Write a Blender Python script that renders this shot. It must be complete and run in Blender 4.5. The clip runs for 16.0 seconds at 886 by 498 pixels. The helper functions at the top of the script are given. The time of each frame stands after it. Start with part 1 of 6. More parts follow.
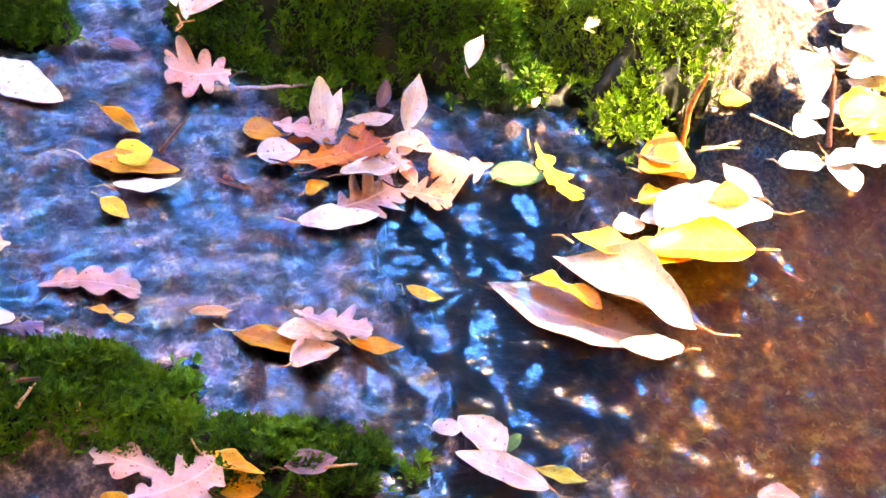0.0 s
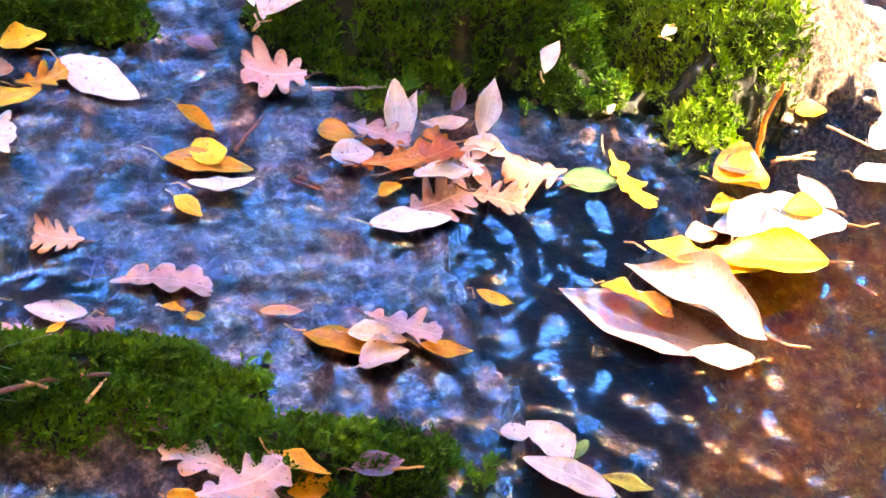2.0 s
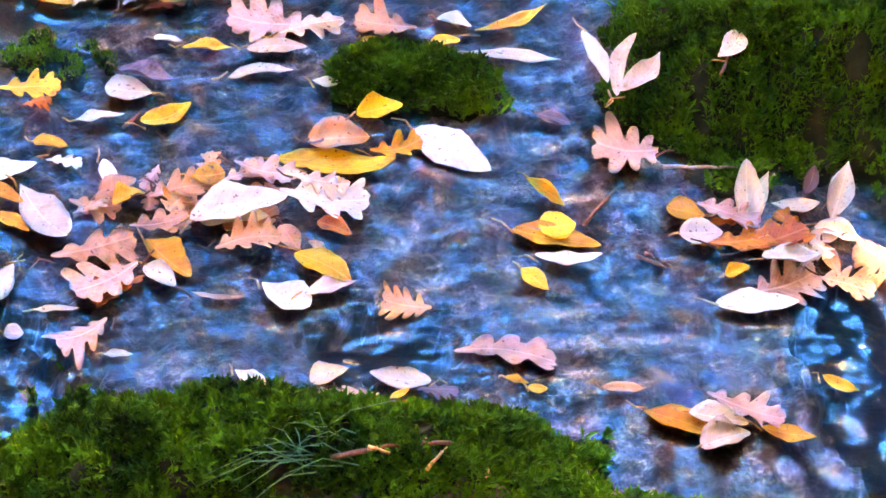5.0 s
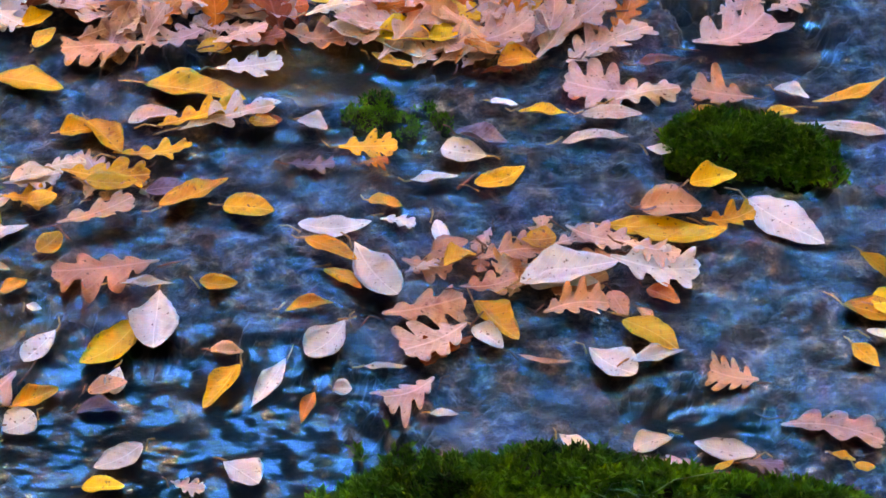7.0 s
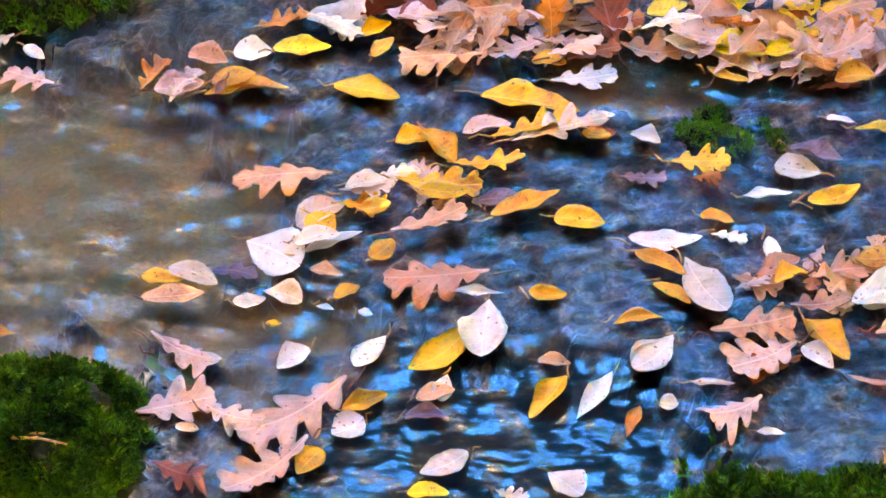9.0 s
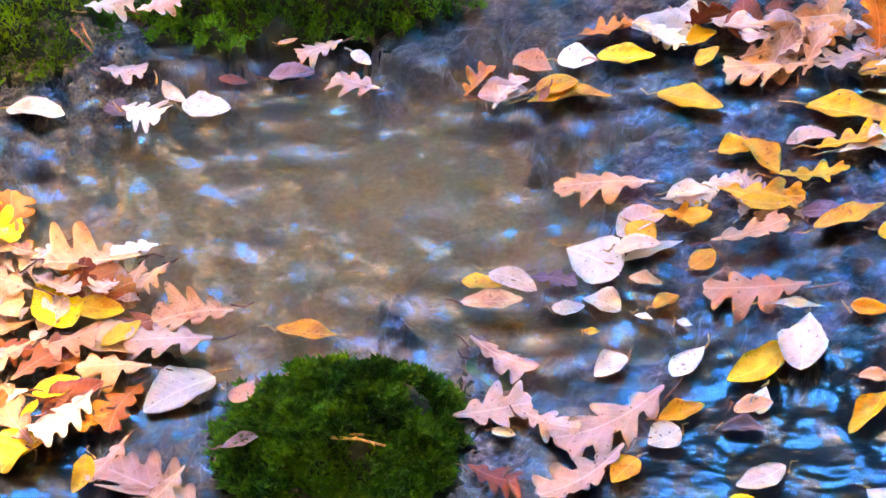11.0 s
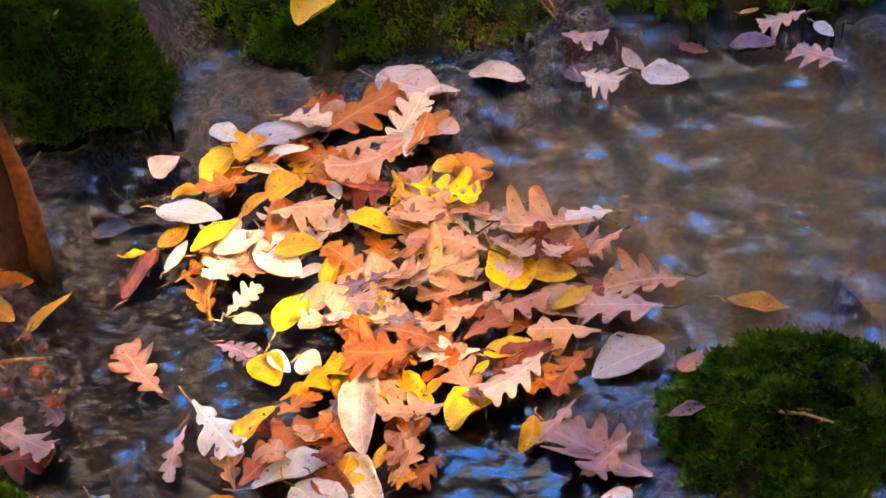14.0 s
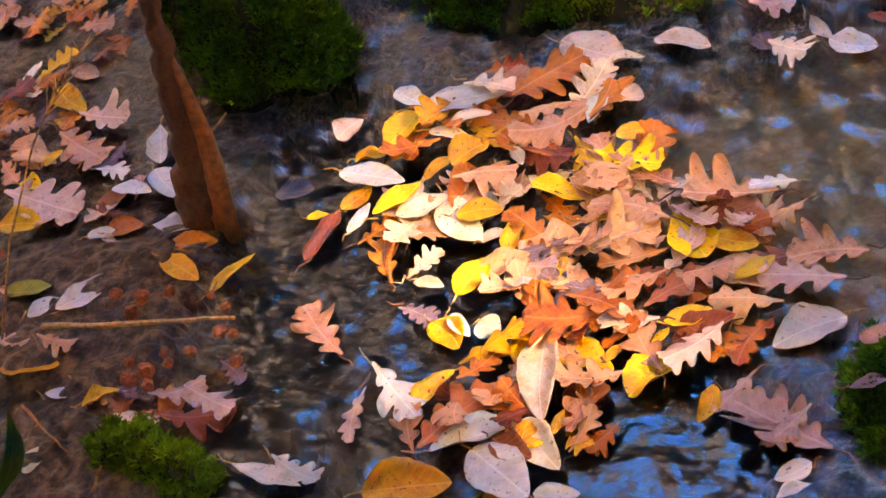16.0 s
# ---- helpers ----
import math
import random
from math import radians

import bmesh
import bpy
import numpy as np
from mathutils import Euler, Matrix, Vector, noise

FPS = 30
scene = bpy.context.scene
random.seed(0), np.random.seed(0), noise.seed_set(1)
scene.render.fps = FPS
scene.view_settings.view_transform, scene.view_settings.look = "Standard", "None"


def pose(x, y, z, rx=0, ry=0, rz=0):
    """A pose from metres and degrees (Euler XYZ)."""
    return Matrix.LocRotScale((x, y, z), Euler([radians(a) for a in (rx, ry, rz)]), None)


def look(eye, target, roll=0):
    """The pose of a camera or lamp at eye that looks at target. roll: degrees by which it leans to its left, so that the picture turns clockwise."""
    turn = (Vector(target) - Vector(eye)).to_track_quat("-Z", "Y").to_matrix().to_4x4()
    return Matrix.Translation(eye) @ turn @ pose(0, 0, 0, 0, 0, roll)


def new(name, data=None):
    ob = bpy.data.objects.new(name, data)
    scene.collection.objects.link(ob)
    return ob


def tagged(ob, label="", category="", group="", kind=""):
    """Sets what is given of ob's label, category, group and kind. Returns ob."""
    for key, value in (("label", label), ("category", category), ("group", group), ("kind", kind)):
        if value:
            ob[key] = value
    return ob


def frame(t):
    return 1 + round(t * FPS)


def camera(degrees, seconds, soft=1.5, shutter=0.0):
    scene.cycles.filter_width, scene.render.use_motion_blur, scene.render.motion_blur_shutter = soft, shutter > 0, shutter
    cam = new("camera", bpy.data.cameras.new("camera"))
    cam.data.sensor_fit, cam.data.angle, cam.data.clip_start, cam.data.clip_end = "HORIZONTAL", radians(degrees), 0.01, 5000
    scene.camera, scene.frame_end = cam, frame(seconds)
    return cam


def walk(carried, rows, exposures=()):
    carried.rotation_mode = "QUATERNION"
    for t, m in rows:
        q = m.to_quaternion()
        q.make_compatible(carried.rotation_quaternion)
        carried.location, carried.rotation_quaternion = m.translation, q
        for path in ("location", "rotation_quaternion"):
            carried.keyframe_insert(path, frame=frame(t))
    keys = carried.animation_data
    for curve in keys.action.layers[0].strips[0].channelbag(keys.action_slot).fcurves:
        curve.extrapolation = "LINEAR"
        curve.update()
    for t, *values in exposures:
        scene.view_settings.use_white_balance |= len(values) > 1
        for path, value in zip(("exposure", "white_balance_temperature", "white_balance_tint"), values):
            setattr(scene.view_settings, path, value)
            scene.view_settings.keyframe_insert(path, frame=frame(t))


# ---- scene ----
# A shallow woodland stream in autumn, seen from its bank: the eye stays, the view pans from right to left.
cam = camera(20.66, 16.0, soft=1.6)
PATH = [
    (0.0, pose(0, 0, 1.58, 42.44, -11.40, -19.41)),
    (0.5, pose(0, 0, 1.58, 42.37, -11.32, -18.94)),
    (1.0, pose(0, 0, 1.58, 42.27, -11.27, -18.52)),
    (1.5, pose(0, 0, 1.58, 42.19, -11.21, -17.99)),
    (2.0, pose(0, 0, 1.58, 42.13, -10.98, -17.32)),
    (2.5, pose(0, 0, 1.58, 42.14, -10.55, -16.54)),
    (3.0, pose(0, 0, 1.58, 42.19, -9.97, -15.59)),
    (3.2, pose(0, 0, 1.58, 42.18, -9.79, -15.06)),
    (5.3, pose(0, 0, 1.58, 42.98, -5.85, -9.09)),
    (5.5, pose(0, 0, 1.58, 43.08, -5.46, -8.37)),
    (6.0, pose(0, 0, 1.58, 43.39, -4.38, -6.69)),
    (6.5, pose(0, 0, 1.58, 43.69, -3.30, -4.98)),
    (7.0, pose(0, 0, 1.58, 43.87, -2.19, -3.32)),
    (7.5, pose(0, 0, 1.58, 43.94, -1.10, -1.65)),
    (8.0, pose(0, 0, 1.58, 44.00, -0.00, 0.00)),
    (8.5, pose(0, 0, 1.58, 44.09, 1.12, 1.64)),
    (9.0, pose(0, 0, 1.58, 44.18, 2.36, 3.15)),
    (9.2, pose(0, 0, 1.58, 44.24, 2.78, 3.83)),
    (11.3, pose(0, 0, 1.58, 45.00, 7.53, 10.20)),
    (11.5, pose(0, 0, 1.58, 45.08, 7.91, 10.84)),
    (12.0, pose(0, 0, 1.58, 45.28, 8.90, 12.42)),
    (12.5, pose(0, 0, 1.58, 45.46, 9.88, 13.99)),
    (13.0, pose(0, 0, 1.58, 45.58, 10.87, 15.55)),
    (13.5, pose(0, 0, 1.58, 45.67, 11.93, 17.06)),
    (14.0, pose(0, 0, 1.58, 45.71, 12.93, 18.46)),
    (14.5, pose(0, 0, 1.58, 45.70, 13.78, 19.59)),
    (15.0, pose(0, 0, 1.58, 45.68, 14.37, 20.59)),
    (15.5, pose(0, 0, 1.58, 45.69, 14.84, 21.41)),
    (16.0, pose(0, 0, 1.58, 45.83, 15.21, 22.32)),
]
EXPOSURE = [(0.0, 8.35, 9400, 43), (1.0, 8.15, 9400, 43), (2.0, 8.2, 9400, 42), (3.2, 8.3, 9500, 38), (5.5, 8.35, 10200, 27), (6.0, 7.4, 11200, 25), (7.0, 7.5, 11700, 19), (8.0, 7.7, 12200, 15), (9.0, 8.0, 11900, 14),
            (11.5, 8.1, 10000, 20), (12.3, 8.1, 9900, 20), (12.9, 7.95, 9900, 20), (13.4, 7.25, 10100, 22), (14.0, 6.9, 11100, 28), (14.6, 6.8, 11700, 31), (16.0, 6.8, 11700, 31)]
walk(cam, PATH, EXPOSURE)

# ---- light ----
SUN_WAY = Vector((0.74, -0.10, 0.66)).normalized()
world = bpy.data.worlds.new("sky")
scene.world = world
world.use_nodes = True
wn = world.node_tree.nodes
sky = wn.new("ShaderNodeTexSky")
sky.sky_type, sky.sun_disc = "NISHITA", False
sky.dust_density, sky.ozone_density, sky.altitude = 0.0, 3.0, 1000.0
sky.sun_elevation = math.asin(SUN_WAY.z)
sky.sun_rotation = math.atan2(SUN_WAY.x, SUN_WAY.y)
deep = wn.new("ShaderNodeHueSaturation")
deep.inputs["Saturation"].default_value, deep.inputs["Hue"].default_value = 1.9, 0.521
world.node_tree.links.new(sky.outputs[0], deep.inputs["Color"])
world.node_tree.links.new(deep.outputs[0], wn["Background"].inputs["Color"])
wn["Background"].inputs["Strength"].default_value = 0.13
sun = new("sun", bpy.data.lights.new("sun", "SUN"))
sun.data.energy, sun.data.angle, sun.data.color = 4.0, radians(2.5), (1.0, 0.93, 0.82)
sun.matrix_world = look(SUN_WAY * 30, (0, 0, 0))


# ---- materials ----
def material(name, rough=0.6):
    m = bpy.data.materials.new(name)
    m.use_nodes = True
    b = m.node_tree.nodes["Principled BSDF"]
    b.inputs["Roughness"].default_value = rough
    return m, m.node_tree.nodes, m.node_tree.links, b


def noise_node(nodes, links, scale, detail=4.0, rough=0.6, coords=None, distort=0.0):
    n = nodes.new("ShaderNodeTexNoise")
    n.inputs["Scale"].default_value, n.inputs["Detail"].default_value = scale, detail
    n.inputs["Roughness"].default_value, n.inputs["Distortion"].default_value = rough, distort
    if coords is not None:
        links.new(coords, n.inputs["Vector"])
    return n


def ramp(nodes, links, source, stops):
    r = nodes.new("ShaderNodeValToRGB")
    while len(r.color_ramp.elements) < len(stops):
        r.color_ramp.elements.new(0.5)
    for e, (at, c) in zip(r.color_ramp.elements, stops):
        e.position, e.color = at, (*c, 1) if len(c) == 3 else c
    links.new(source, r.inputs[0])
    return r


def mixed(nodes, links, fac, a, b, how="MIX"):
    m = nodes.new("ShaderNodeMix")
    m.data_type, m.blend_type = "RGBA", how
    for sock, v in ((m.inputs[0], fac), (m.inputs[6], a), (m.inputs[7], b)):
        if isinstance(v, (int, float)):
            sock.default_value = v
        elif isinstance(v, tuple):
            sock.default_value = (*v, 1)
        else:
            links.new(v, sock)
    return m.outputs[2]


def bumped(nodes, links, b, height, strength, distance):
    bump = nodes.new("ShaderNodeBump")
    bump.inputs["Strength"].default_value, bump.inputs["Distance"].default_value = strength, distance
    links.new(height, bump.inputs["Height"])
    links.new(bump.outputs[0], b.inputs["Normal"])


def ground_material():
    m, n, l, b = material("wet_rock", 0.34)
    geo = n.new("ShaderNodeNewGeometry")
    pos = geo.outputs["Position"]
    big = noise_node(n, l, 5.0, 6, 0.6, pos)
    mid = noise_node(n, l, 62.0, 8, 0.70, pos)
    fine = noise_node(n, l, 170.0, 6, 0.75, pos)
    rock = ramp(n, l, mid.outputs["Fac"], [(0.41, (0.007, 0.006, 0.006)), (0.50, (0.062, 0.053, 0.047)), (0.60, (0.19, 0.165, 0.145)), (0.70, (0.40, 0.36, 0.31))]).outputs[0]
    brown = ramp(n, l, big.outputs["Fac"], [(0.35, (0.62, 0.55, 0.52)), (0.65, (1.1, 0.92, 0.70))]).outputs[0]
    rock = mixed(n, l, 0.8, rock, brown, "MULTIPLY")
    specks = ramp(n, l, fine.outputs["Fac"], [(0.38, (0.25, 0.24, 0.26)), (0.52, (1.0, 0.97, 0.95)), (0.66, (2.3, 2.1, 2.0))]).outputs[0]
    rock = mixed(n, l, 0.85, rock, specks, "MULTIPLY")
    # Silt tone, with the brown of woods mirrored in the pool put in.
    silt = ramp(n, l, fine.outputs["Fac"], [(0.3, (0.24, 0.15, 0.055)), (0.55, (0.34, 0.225, 0.09)), (0.75, (0.48, 0.33, 0.15))]).outputs[0]
    rust = ramp(n, l, mid.outputs["Fac"], [(0.38, (0.20, 0.050, 0.007)), (0.54, (0.44, 0.14, 0.018)), (0.66, (0.68, 0.34, 0.07))]).outputs[0]
    # Near-black bed; its colour also carries shade and dark reflections.
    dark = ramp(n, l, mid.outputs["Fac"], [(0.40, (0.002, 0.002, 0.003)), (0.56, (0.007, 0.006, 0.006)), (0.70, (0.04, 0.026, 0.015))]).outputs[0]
    litter = ramp(n, l, mid.outputs["Fac"], [(0.38, (0.010, 0.007, 0.005)), (0.50, (0.085, 0.048, 0.024)), (0.60, (0.24, 0.15, 0.08))]).outputs[0]
    grit = ramp(n, l, fine.outputs["Fac"], [(0.40, (0.008, 0.007, 0.006)), (0.49, (0.07, 0.055, 0.034)), (0.58, (0.22, 0.18, 0.11)), (0.66, (0.55, 0.40, 0.18))]).outputs[0]
    # Golden glints of sun in the pool, painted into the bed colour.
    gold = ramp(n, l, noise_node(n, l, 75.0, 5, 0.7, pos, 1.6).outputs["Fac"], [(0.58, (0, 0, 0)), (0.66, (0.85, 0.85, 0.85))]).outputs[0]
    rust = mixed(n, l, gold, rust, (0.80, 0.46, 0.13))
    col = rock
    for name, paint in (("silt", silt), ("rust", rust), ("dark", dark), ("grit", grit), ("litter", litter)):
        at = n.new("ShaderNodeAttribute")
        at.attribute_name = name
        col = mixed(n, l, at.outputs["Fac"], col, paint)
    l.new(col, b.inputs["Base Color"])
    both = n.new("ShaderNodeMath")
    both.operation = "ADD"
    l.new(mid.outputs["Fac"], both.inputs[0])
    l.new(fine.outputs["Fac"], both.inputs[1])
    bumped(n, l, b, both.outputs[0], 1.0, 0.008)
    return m


def water_material():
    m = bpy.data.materials.new("stream_water")
    m.use_nodes = True
    n, l = m.node_tree.nodes, m.node_tree.links
    n.remove(n["Principled BSDF"])
    clear, shine, mix, fres = (n.new("ShaderNode" + k) for k in ("BsdfTransparent", "BsdfGlossy", "MixShader", "Fresnel"))
    clear.inputs[0].default_value = (0.90, 0.88, 0.86, 1)
    shine.inputs["Roughness"].default_value = 0.0
    fres.inputs["IOR"].default_value = 1.5
    geo = n.new("ShaderNodeNewGeometry")

    def waves(turn, wide, scale, detail, distort):
        stretch = n.new("ShaderNodeMapping")
        stretch.inputs["Scale"].default_value = (wide, 1.0, 1.0)
        stretch.inputs["Rotation"].default_value = (0, 0, radians(turn))
        l.new(geo.outputs["Position"], stretch.inputs[0])
        return noise_node(n, l, scale, detail, 0.5, stretch.outputs[0], distort).outputs["Fac"]

    def bump(height, strength, distance, under=None):
        q = n.new("ShaderNodeBump")
        q.inputs["Distance"].default_value = distance
        l.new(strength, q.inputs["Strength"])
        l.new(height, q.inputs["Height"])
        if under is not None:
            l.new(under, q.inputs["Normal"])
        return q.outputs[0]

    def level(name):
        at = n.new("ShaderNodeAttribute")
        at.attribute_name = name
        return at.outputs["Fac"]

    # long swells, then short broken ripples where the stream runs over rock
    normal = bump(waves(10, 0.36, 66.0, 1.0, 0.7), level("swell"), 0.0048)
    normal = bump(waves(-14, 0.50, 130.0, 2.0, 0.5), level("lively"), 0.0032, normal)
    for node in (shine, fres):
        l.new(normal, node.inputs["Normal"])
    l.new(fres.outputs[0], mix.inputs[0])
    l.new(clear.outputs[0], mix.inputs[1])
    l.new(shine.outputs[0], mix.inputs[2])
    l.new(mix.outputs[0], n["Material Output"].inputs[0])
    return m


def moss_material(name, lo, hi):
    m, n, l, b = material(name, 0.75)
    geo = n.new("ShaderNodeNewGeometry")
    a = noise_node(n, l, 14.0, 5, 0.6, geo.outputs["Position"])
    c = noise_node(n, l, 130.0, 3, 0.6, geo.outputs["Position"])
    both = mixed(n, l, 0.4, a.outputs["Fac"], c.outputs["Fac"])
    col = ramp(n, l, both, [(0.36, lo), (0.64, hi)]).outputs[0]
    l.new(col, b.inputs["Base Color"])
    b.inputs["Specular IOR Level"].default_value = 0.1
    return m


TINTS = {
    "white": ((0.64, 0.635, 0.56), (0.50, 0.475, 0.40)),
    "cream": ((0.68, 0.56, 0.42), (0.55, 0.38, 0.20)),
    "yellow": ((0.82, 0.55, 0.02), (0.68, 0.36, 0.01)),
    "gold": ((0.76, 0.40, 0.015), (0.58, 0.22, 0.01)),
    "orange": ((0.58, 0.18, 0.02), (0.40, 0.09, 0.01)),
    "pink": ((0.61, 0.42, 0.33), (0.48, 0.28, 0.20)),
    "tan": ((0.62, 0.33, 0.18), (0.49, 0.21, 0.09)),
    "rust": ((0.32, 0.08, 0.025), (0.18, 0.04, 0.015)),
    "mauve": ((0.20, 0.13, 0.15), (0.11, 0.06, 0.07)),
    "green": ((0.05, 0.17, 0.03), (0.03, 0.09, 0.02)),
    "lime": ((0.30, 0.33, 0.03), (0.22, 0.22, 0.02)),
}
LEAF_MATS = {}


def leaf_material(tint):
    if tint in LEAF_MATS:
        return LEAF_MATS[tint]
    fresh, worn = TINTS[tint]
    m, n, l, b = material("leaf_" + tint, 0.5)
    uv = n.new("ShaderNodeUVMap")
    sep = n.new("ShaderNodeSeparateXYZ")
    l.new(uv.outputs[0], sep.inputs[0])
    info = n.new("ShaderNodeObjectInfo")
    geo = n.new("ShaderNodeNewGeometry")
    patch = noise_node(n, l, 45.0, 5, 0.65, geo.outputs["Position"])
    spots = noise_node(n, l, 260.0, 2, 0.5, geo.outputs["Position"])
    col = mixed(n, l, ramp(n, l, patch.outputs["Fac"], [(0.42, (0, 0, 0)), (0.68, (1, 1, 1))]).outputs[0], fresh, worn)
    col = mixed(n, l, ramp(n, l, spots.outputs["Fac"], [(0.64, (0, 0, 0)), (0.72, (0.8, 0.8, 0.8))]).outputs[0], col, (0.10, 0.045, 0.02))

    def op(kind, a, c=0.0):
        q = n.new("ShaderNodeMath")
        q.operation = kind
        for s, v in ((q.inputs[0], a), (q.inputs[1], c)):
            if isinstance(v, (int, float)):
                s.default_value = v
            else:
                l.new(v, s)
        return q.outputs[0]

    # withered blotches, larger and browner
    blotch = noise_node(n, l, 19.0, 6, 0.7, geo.outputs["Position"], 0.4)
    brown = tuple(c * k for c, k in zip(worn, (0.80, 0.76, 0.72) if tint in ("white", "cream") else (0.60, 0.42, 0.40)))
    col = mixed(n, l, ramp(n, l, blotch.outputs["Fac"], [(0.55, (0, 0, 0)), (0.66, (0.75, 0.75, 0.75))]).outputs[0], col, brown)
    across = op("ABSOLUTE", op("SUBTRACT", sep.outputs[0], 0.5))
    rib = op("SUBTRACT", 1.0, op("MINIMUM", op("MULTIPLY", across, 38.0), 1.0))
    wave = op("FRACT", op("MULTIPLY", op("SUBTRACT", sep.outputs[1], op("MULTIPLY", across, 0.55)), 8.0))
    side = op("SUBTRACT", 1.0, op("MINIMUM", op("MULTIPLY", op("ABSOLUTE", op("SUBTRACT", wave, 0.5)), 9.0), 1.0))
    vein = op("MAXIMUM", op("MULTIPLY", rib, 0.65), op("MULTIPLY", side, 0.25))
    pale = tuple(min(1.0, c * 1.25 + 0.08) for c in fresh)
    col = mixed(n, l, vein, col, pale)
    hsv = n.new("ShaderNodeHueSaturation")
    l.new(op("ADD", op("MULTIPLY", info.outputs["Random"], 0.4), 0.78), hsv.inputs["Value"])
    l.new(op("ADD", op("MULTIPLY", info.outputs["Random"], 0.02), 0.49), hsv.inputs["Hue"])
    l.new(col, hsv.inputs["Color"])
    l.new(hsv.outputs[0], b.inputs["Base Color"])
    b.inputs["Specular IOR Level"].default_value = 0.4
    bumped(n, l, b, op("ADD", vein, op("MULTIPLY", patch.outputs["Fac"], 0.8)), 0.5, 0.0012)
    # light coming through the thin blade
    thin = n.new("ShaderNodeBsdfTranslucent")
    l.new(hsv.outputs[0], thin.inputs[0])
    mix = n.new("ShaderNodeMixShader")
    mix.inputs[0].default_value = 0.25
    l.new(b.outputs[0], mix.inputs[1])
    l.new(thin.outputs[0], mix.inputs[2])
    l.new(mix.outputs[0], n["Material Output"].inputs[0])
    LEAF_MATS[tint] = m
    return m


def plain(name, colour, rough=0.7, grain=60.0):
    m, n, l, b = material(name, rough)
    geo = n.new("ShaderNodeNewGeometry")
    a = noise_node(n, l, grain, 6, 0.65, geo.outputs["Position"])
    lo, hi = tuple(c * 0.55 for c in colour), tuple(min(1, c * 1.5) for c in colour)
    l.new(ramp(n, l, a.outputs["Fac"], [(0.35, lo), (0.65, hi)]).outputs[0], b.inputs["Base Color"])
    bumped(n, l, b, a.outputs["Fac"], 0.7, 0.003)
    return m


GROUND, WATER = ground_material(), water_material()
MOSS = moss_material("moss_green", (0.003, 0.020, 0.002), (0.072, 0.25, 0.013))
# Lit copy of the moss: sunlight is put into its brighter colour.
MOSS_SUN = moss_material("moss_sunlit_tone", (0.014, 0.034, 0.004), (0.18, 0.38, 0.02))
# Almost black, so the bed's colour supplies the shade between fronds.
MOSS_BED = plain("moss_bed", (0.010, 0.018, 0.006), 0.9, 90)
TWIG = plain("twig_bark", (0.16, 0.06, 0.03), 0.6, 200)
STRAW = plain("dry_straw", (0.45, 0.24, 0.08), 0.6, 200)
BARK = plain("brown_bark", (0.095, 0.038, 0.013), 0.6, 130)


# ---- helpers for building ----
def part(name, bm, mat, parent=None, label="", smooth=True):
    me = bpy.data.meshes.new(name)
    bm.to_mesh(me)
    bm.free()
    return mesh_part(name, me, mat, parent, label, smooth)


def mesh_part(name, me, mat, parent=None, label="", smooth=True):
    if smooth:
        me.polygons.foreach_set("use_smooth", [True] * len(me.polygons))
    me.materials.append(mat)
    ob = new(name, me)
    if parent is not None:
        ob.parent = parent
    if label:
        tagged(ob, label)
    return ob


def ellipse(x, y, spot):
    """How far inside a tilted ellipse (cx, cy, rx, ry, turn): 1 at the middle, 0 on the rim."""
    cx, cy, rx, ry, turn = spot[:5]
    c, s = math.cos(radians(turn)), math.sin(radians(turn))
    u, v = ((x - cx) * c + (y - cy) * s) / rx, ((y - cy) * c - (x - cx) * s) / ry
    return 1 - np.sqrt(u * u + v * v)


def ripple(x, y, scale, seed=0.0):
    """Smooth uneven field of a few crossed waves, about -1 to 1."""
    r = np.zeros_like(np.asarray(x, float))
    rng = np.random.RandomState(int(seed) + 7)
    for k in range(9):
        a, f, ph = rng.uniform(0, 6.283), scale * rng.uniform(0.5, 2.1), rng.uniform(0, 6.283)
        r = r + np.sin((x * math.cos(a) + y * math.sin(a)) * f + ph + 1.3 * np.sin((y * math.cos(a) - x * math.sin(a)) * f * 0.7 + ph * 2))
    return r / 4.0


def step(a, b, v):
    q = np.clip((v - a) / (b - a), 0, 1)
    return q * q * (3 - 2 * q)


def grid_mesh(name, xs, ys, height):
    X, Y = np.meshgrid(xs, ys)
    Z = height(X, Y)
    nx, ny = len(xs), len(ys)
    me = bpy.data.meshes.new(name)
    me.vertices.add(nx * ny)
    me.vertices.foreach_set("co", np.stack([X, Y, Z], -1).astype(np.float32).ravel())
    i = np.arange(nx * ny).reshape(ny, nx)
    q = np.stack([i[:-1, :-1], i[:-1, 1:], i[1:, 1:], i[1:, :-1]], -1).reshape(-1, 4)
    me.loops.add(q.size)
    me.loops.foreach_set("vertex_index", q.ravel().astype(np.int32))
    me.polygons.add(len(q))
    me.polygons.foreach_set("loop_start", np.arange(0, q.size, 4, dtype=np.int32))
    me.update()
    me.validate()
    return me, X, Y


def cloud_mesh(name, verts, faces):
    me = bpy.data.meshes.new(name)
    me.from_pydata(verts, [], faces)
    me.update()
    return me


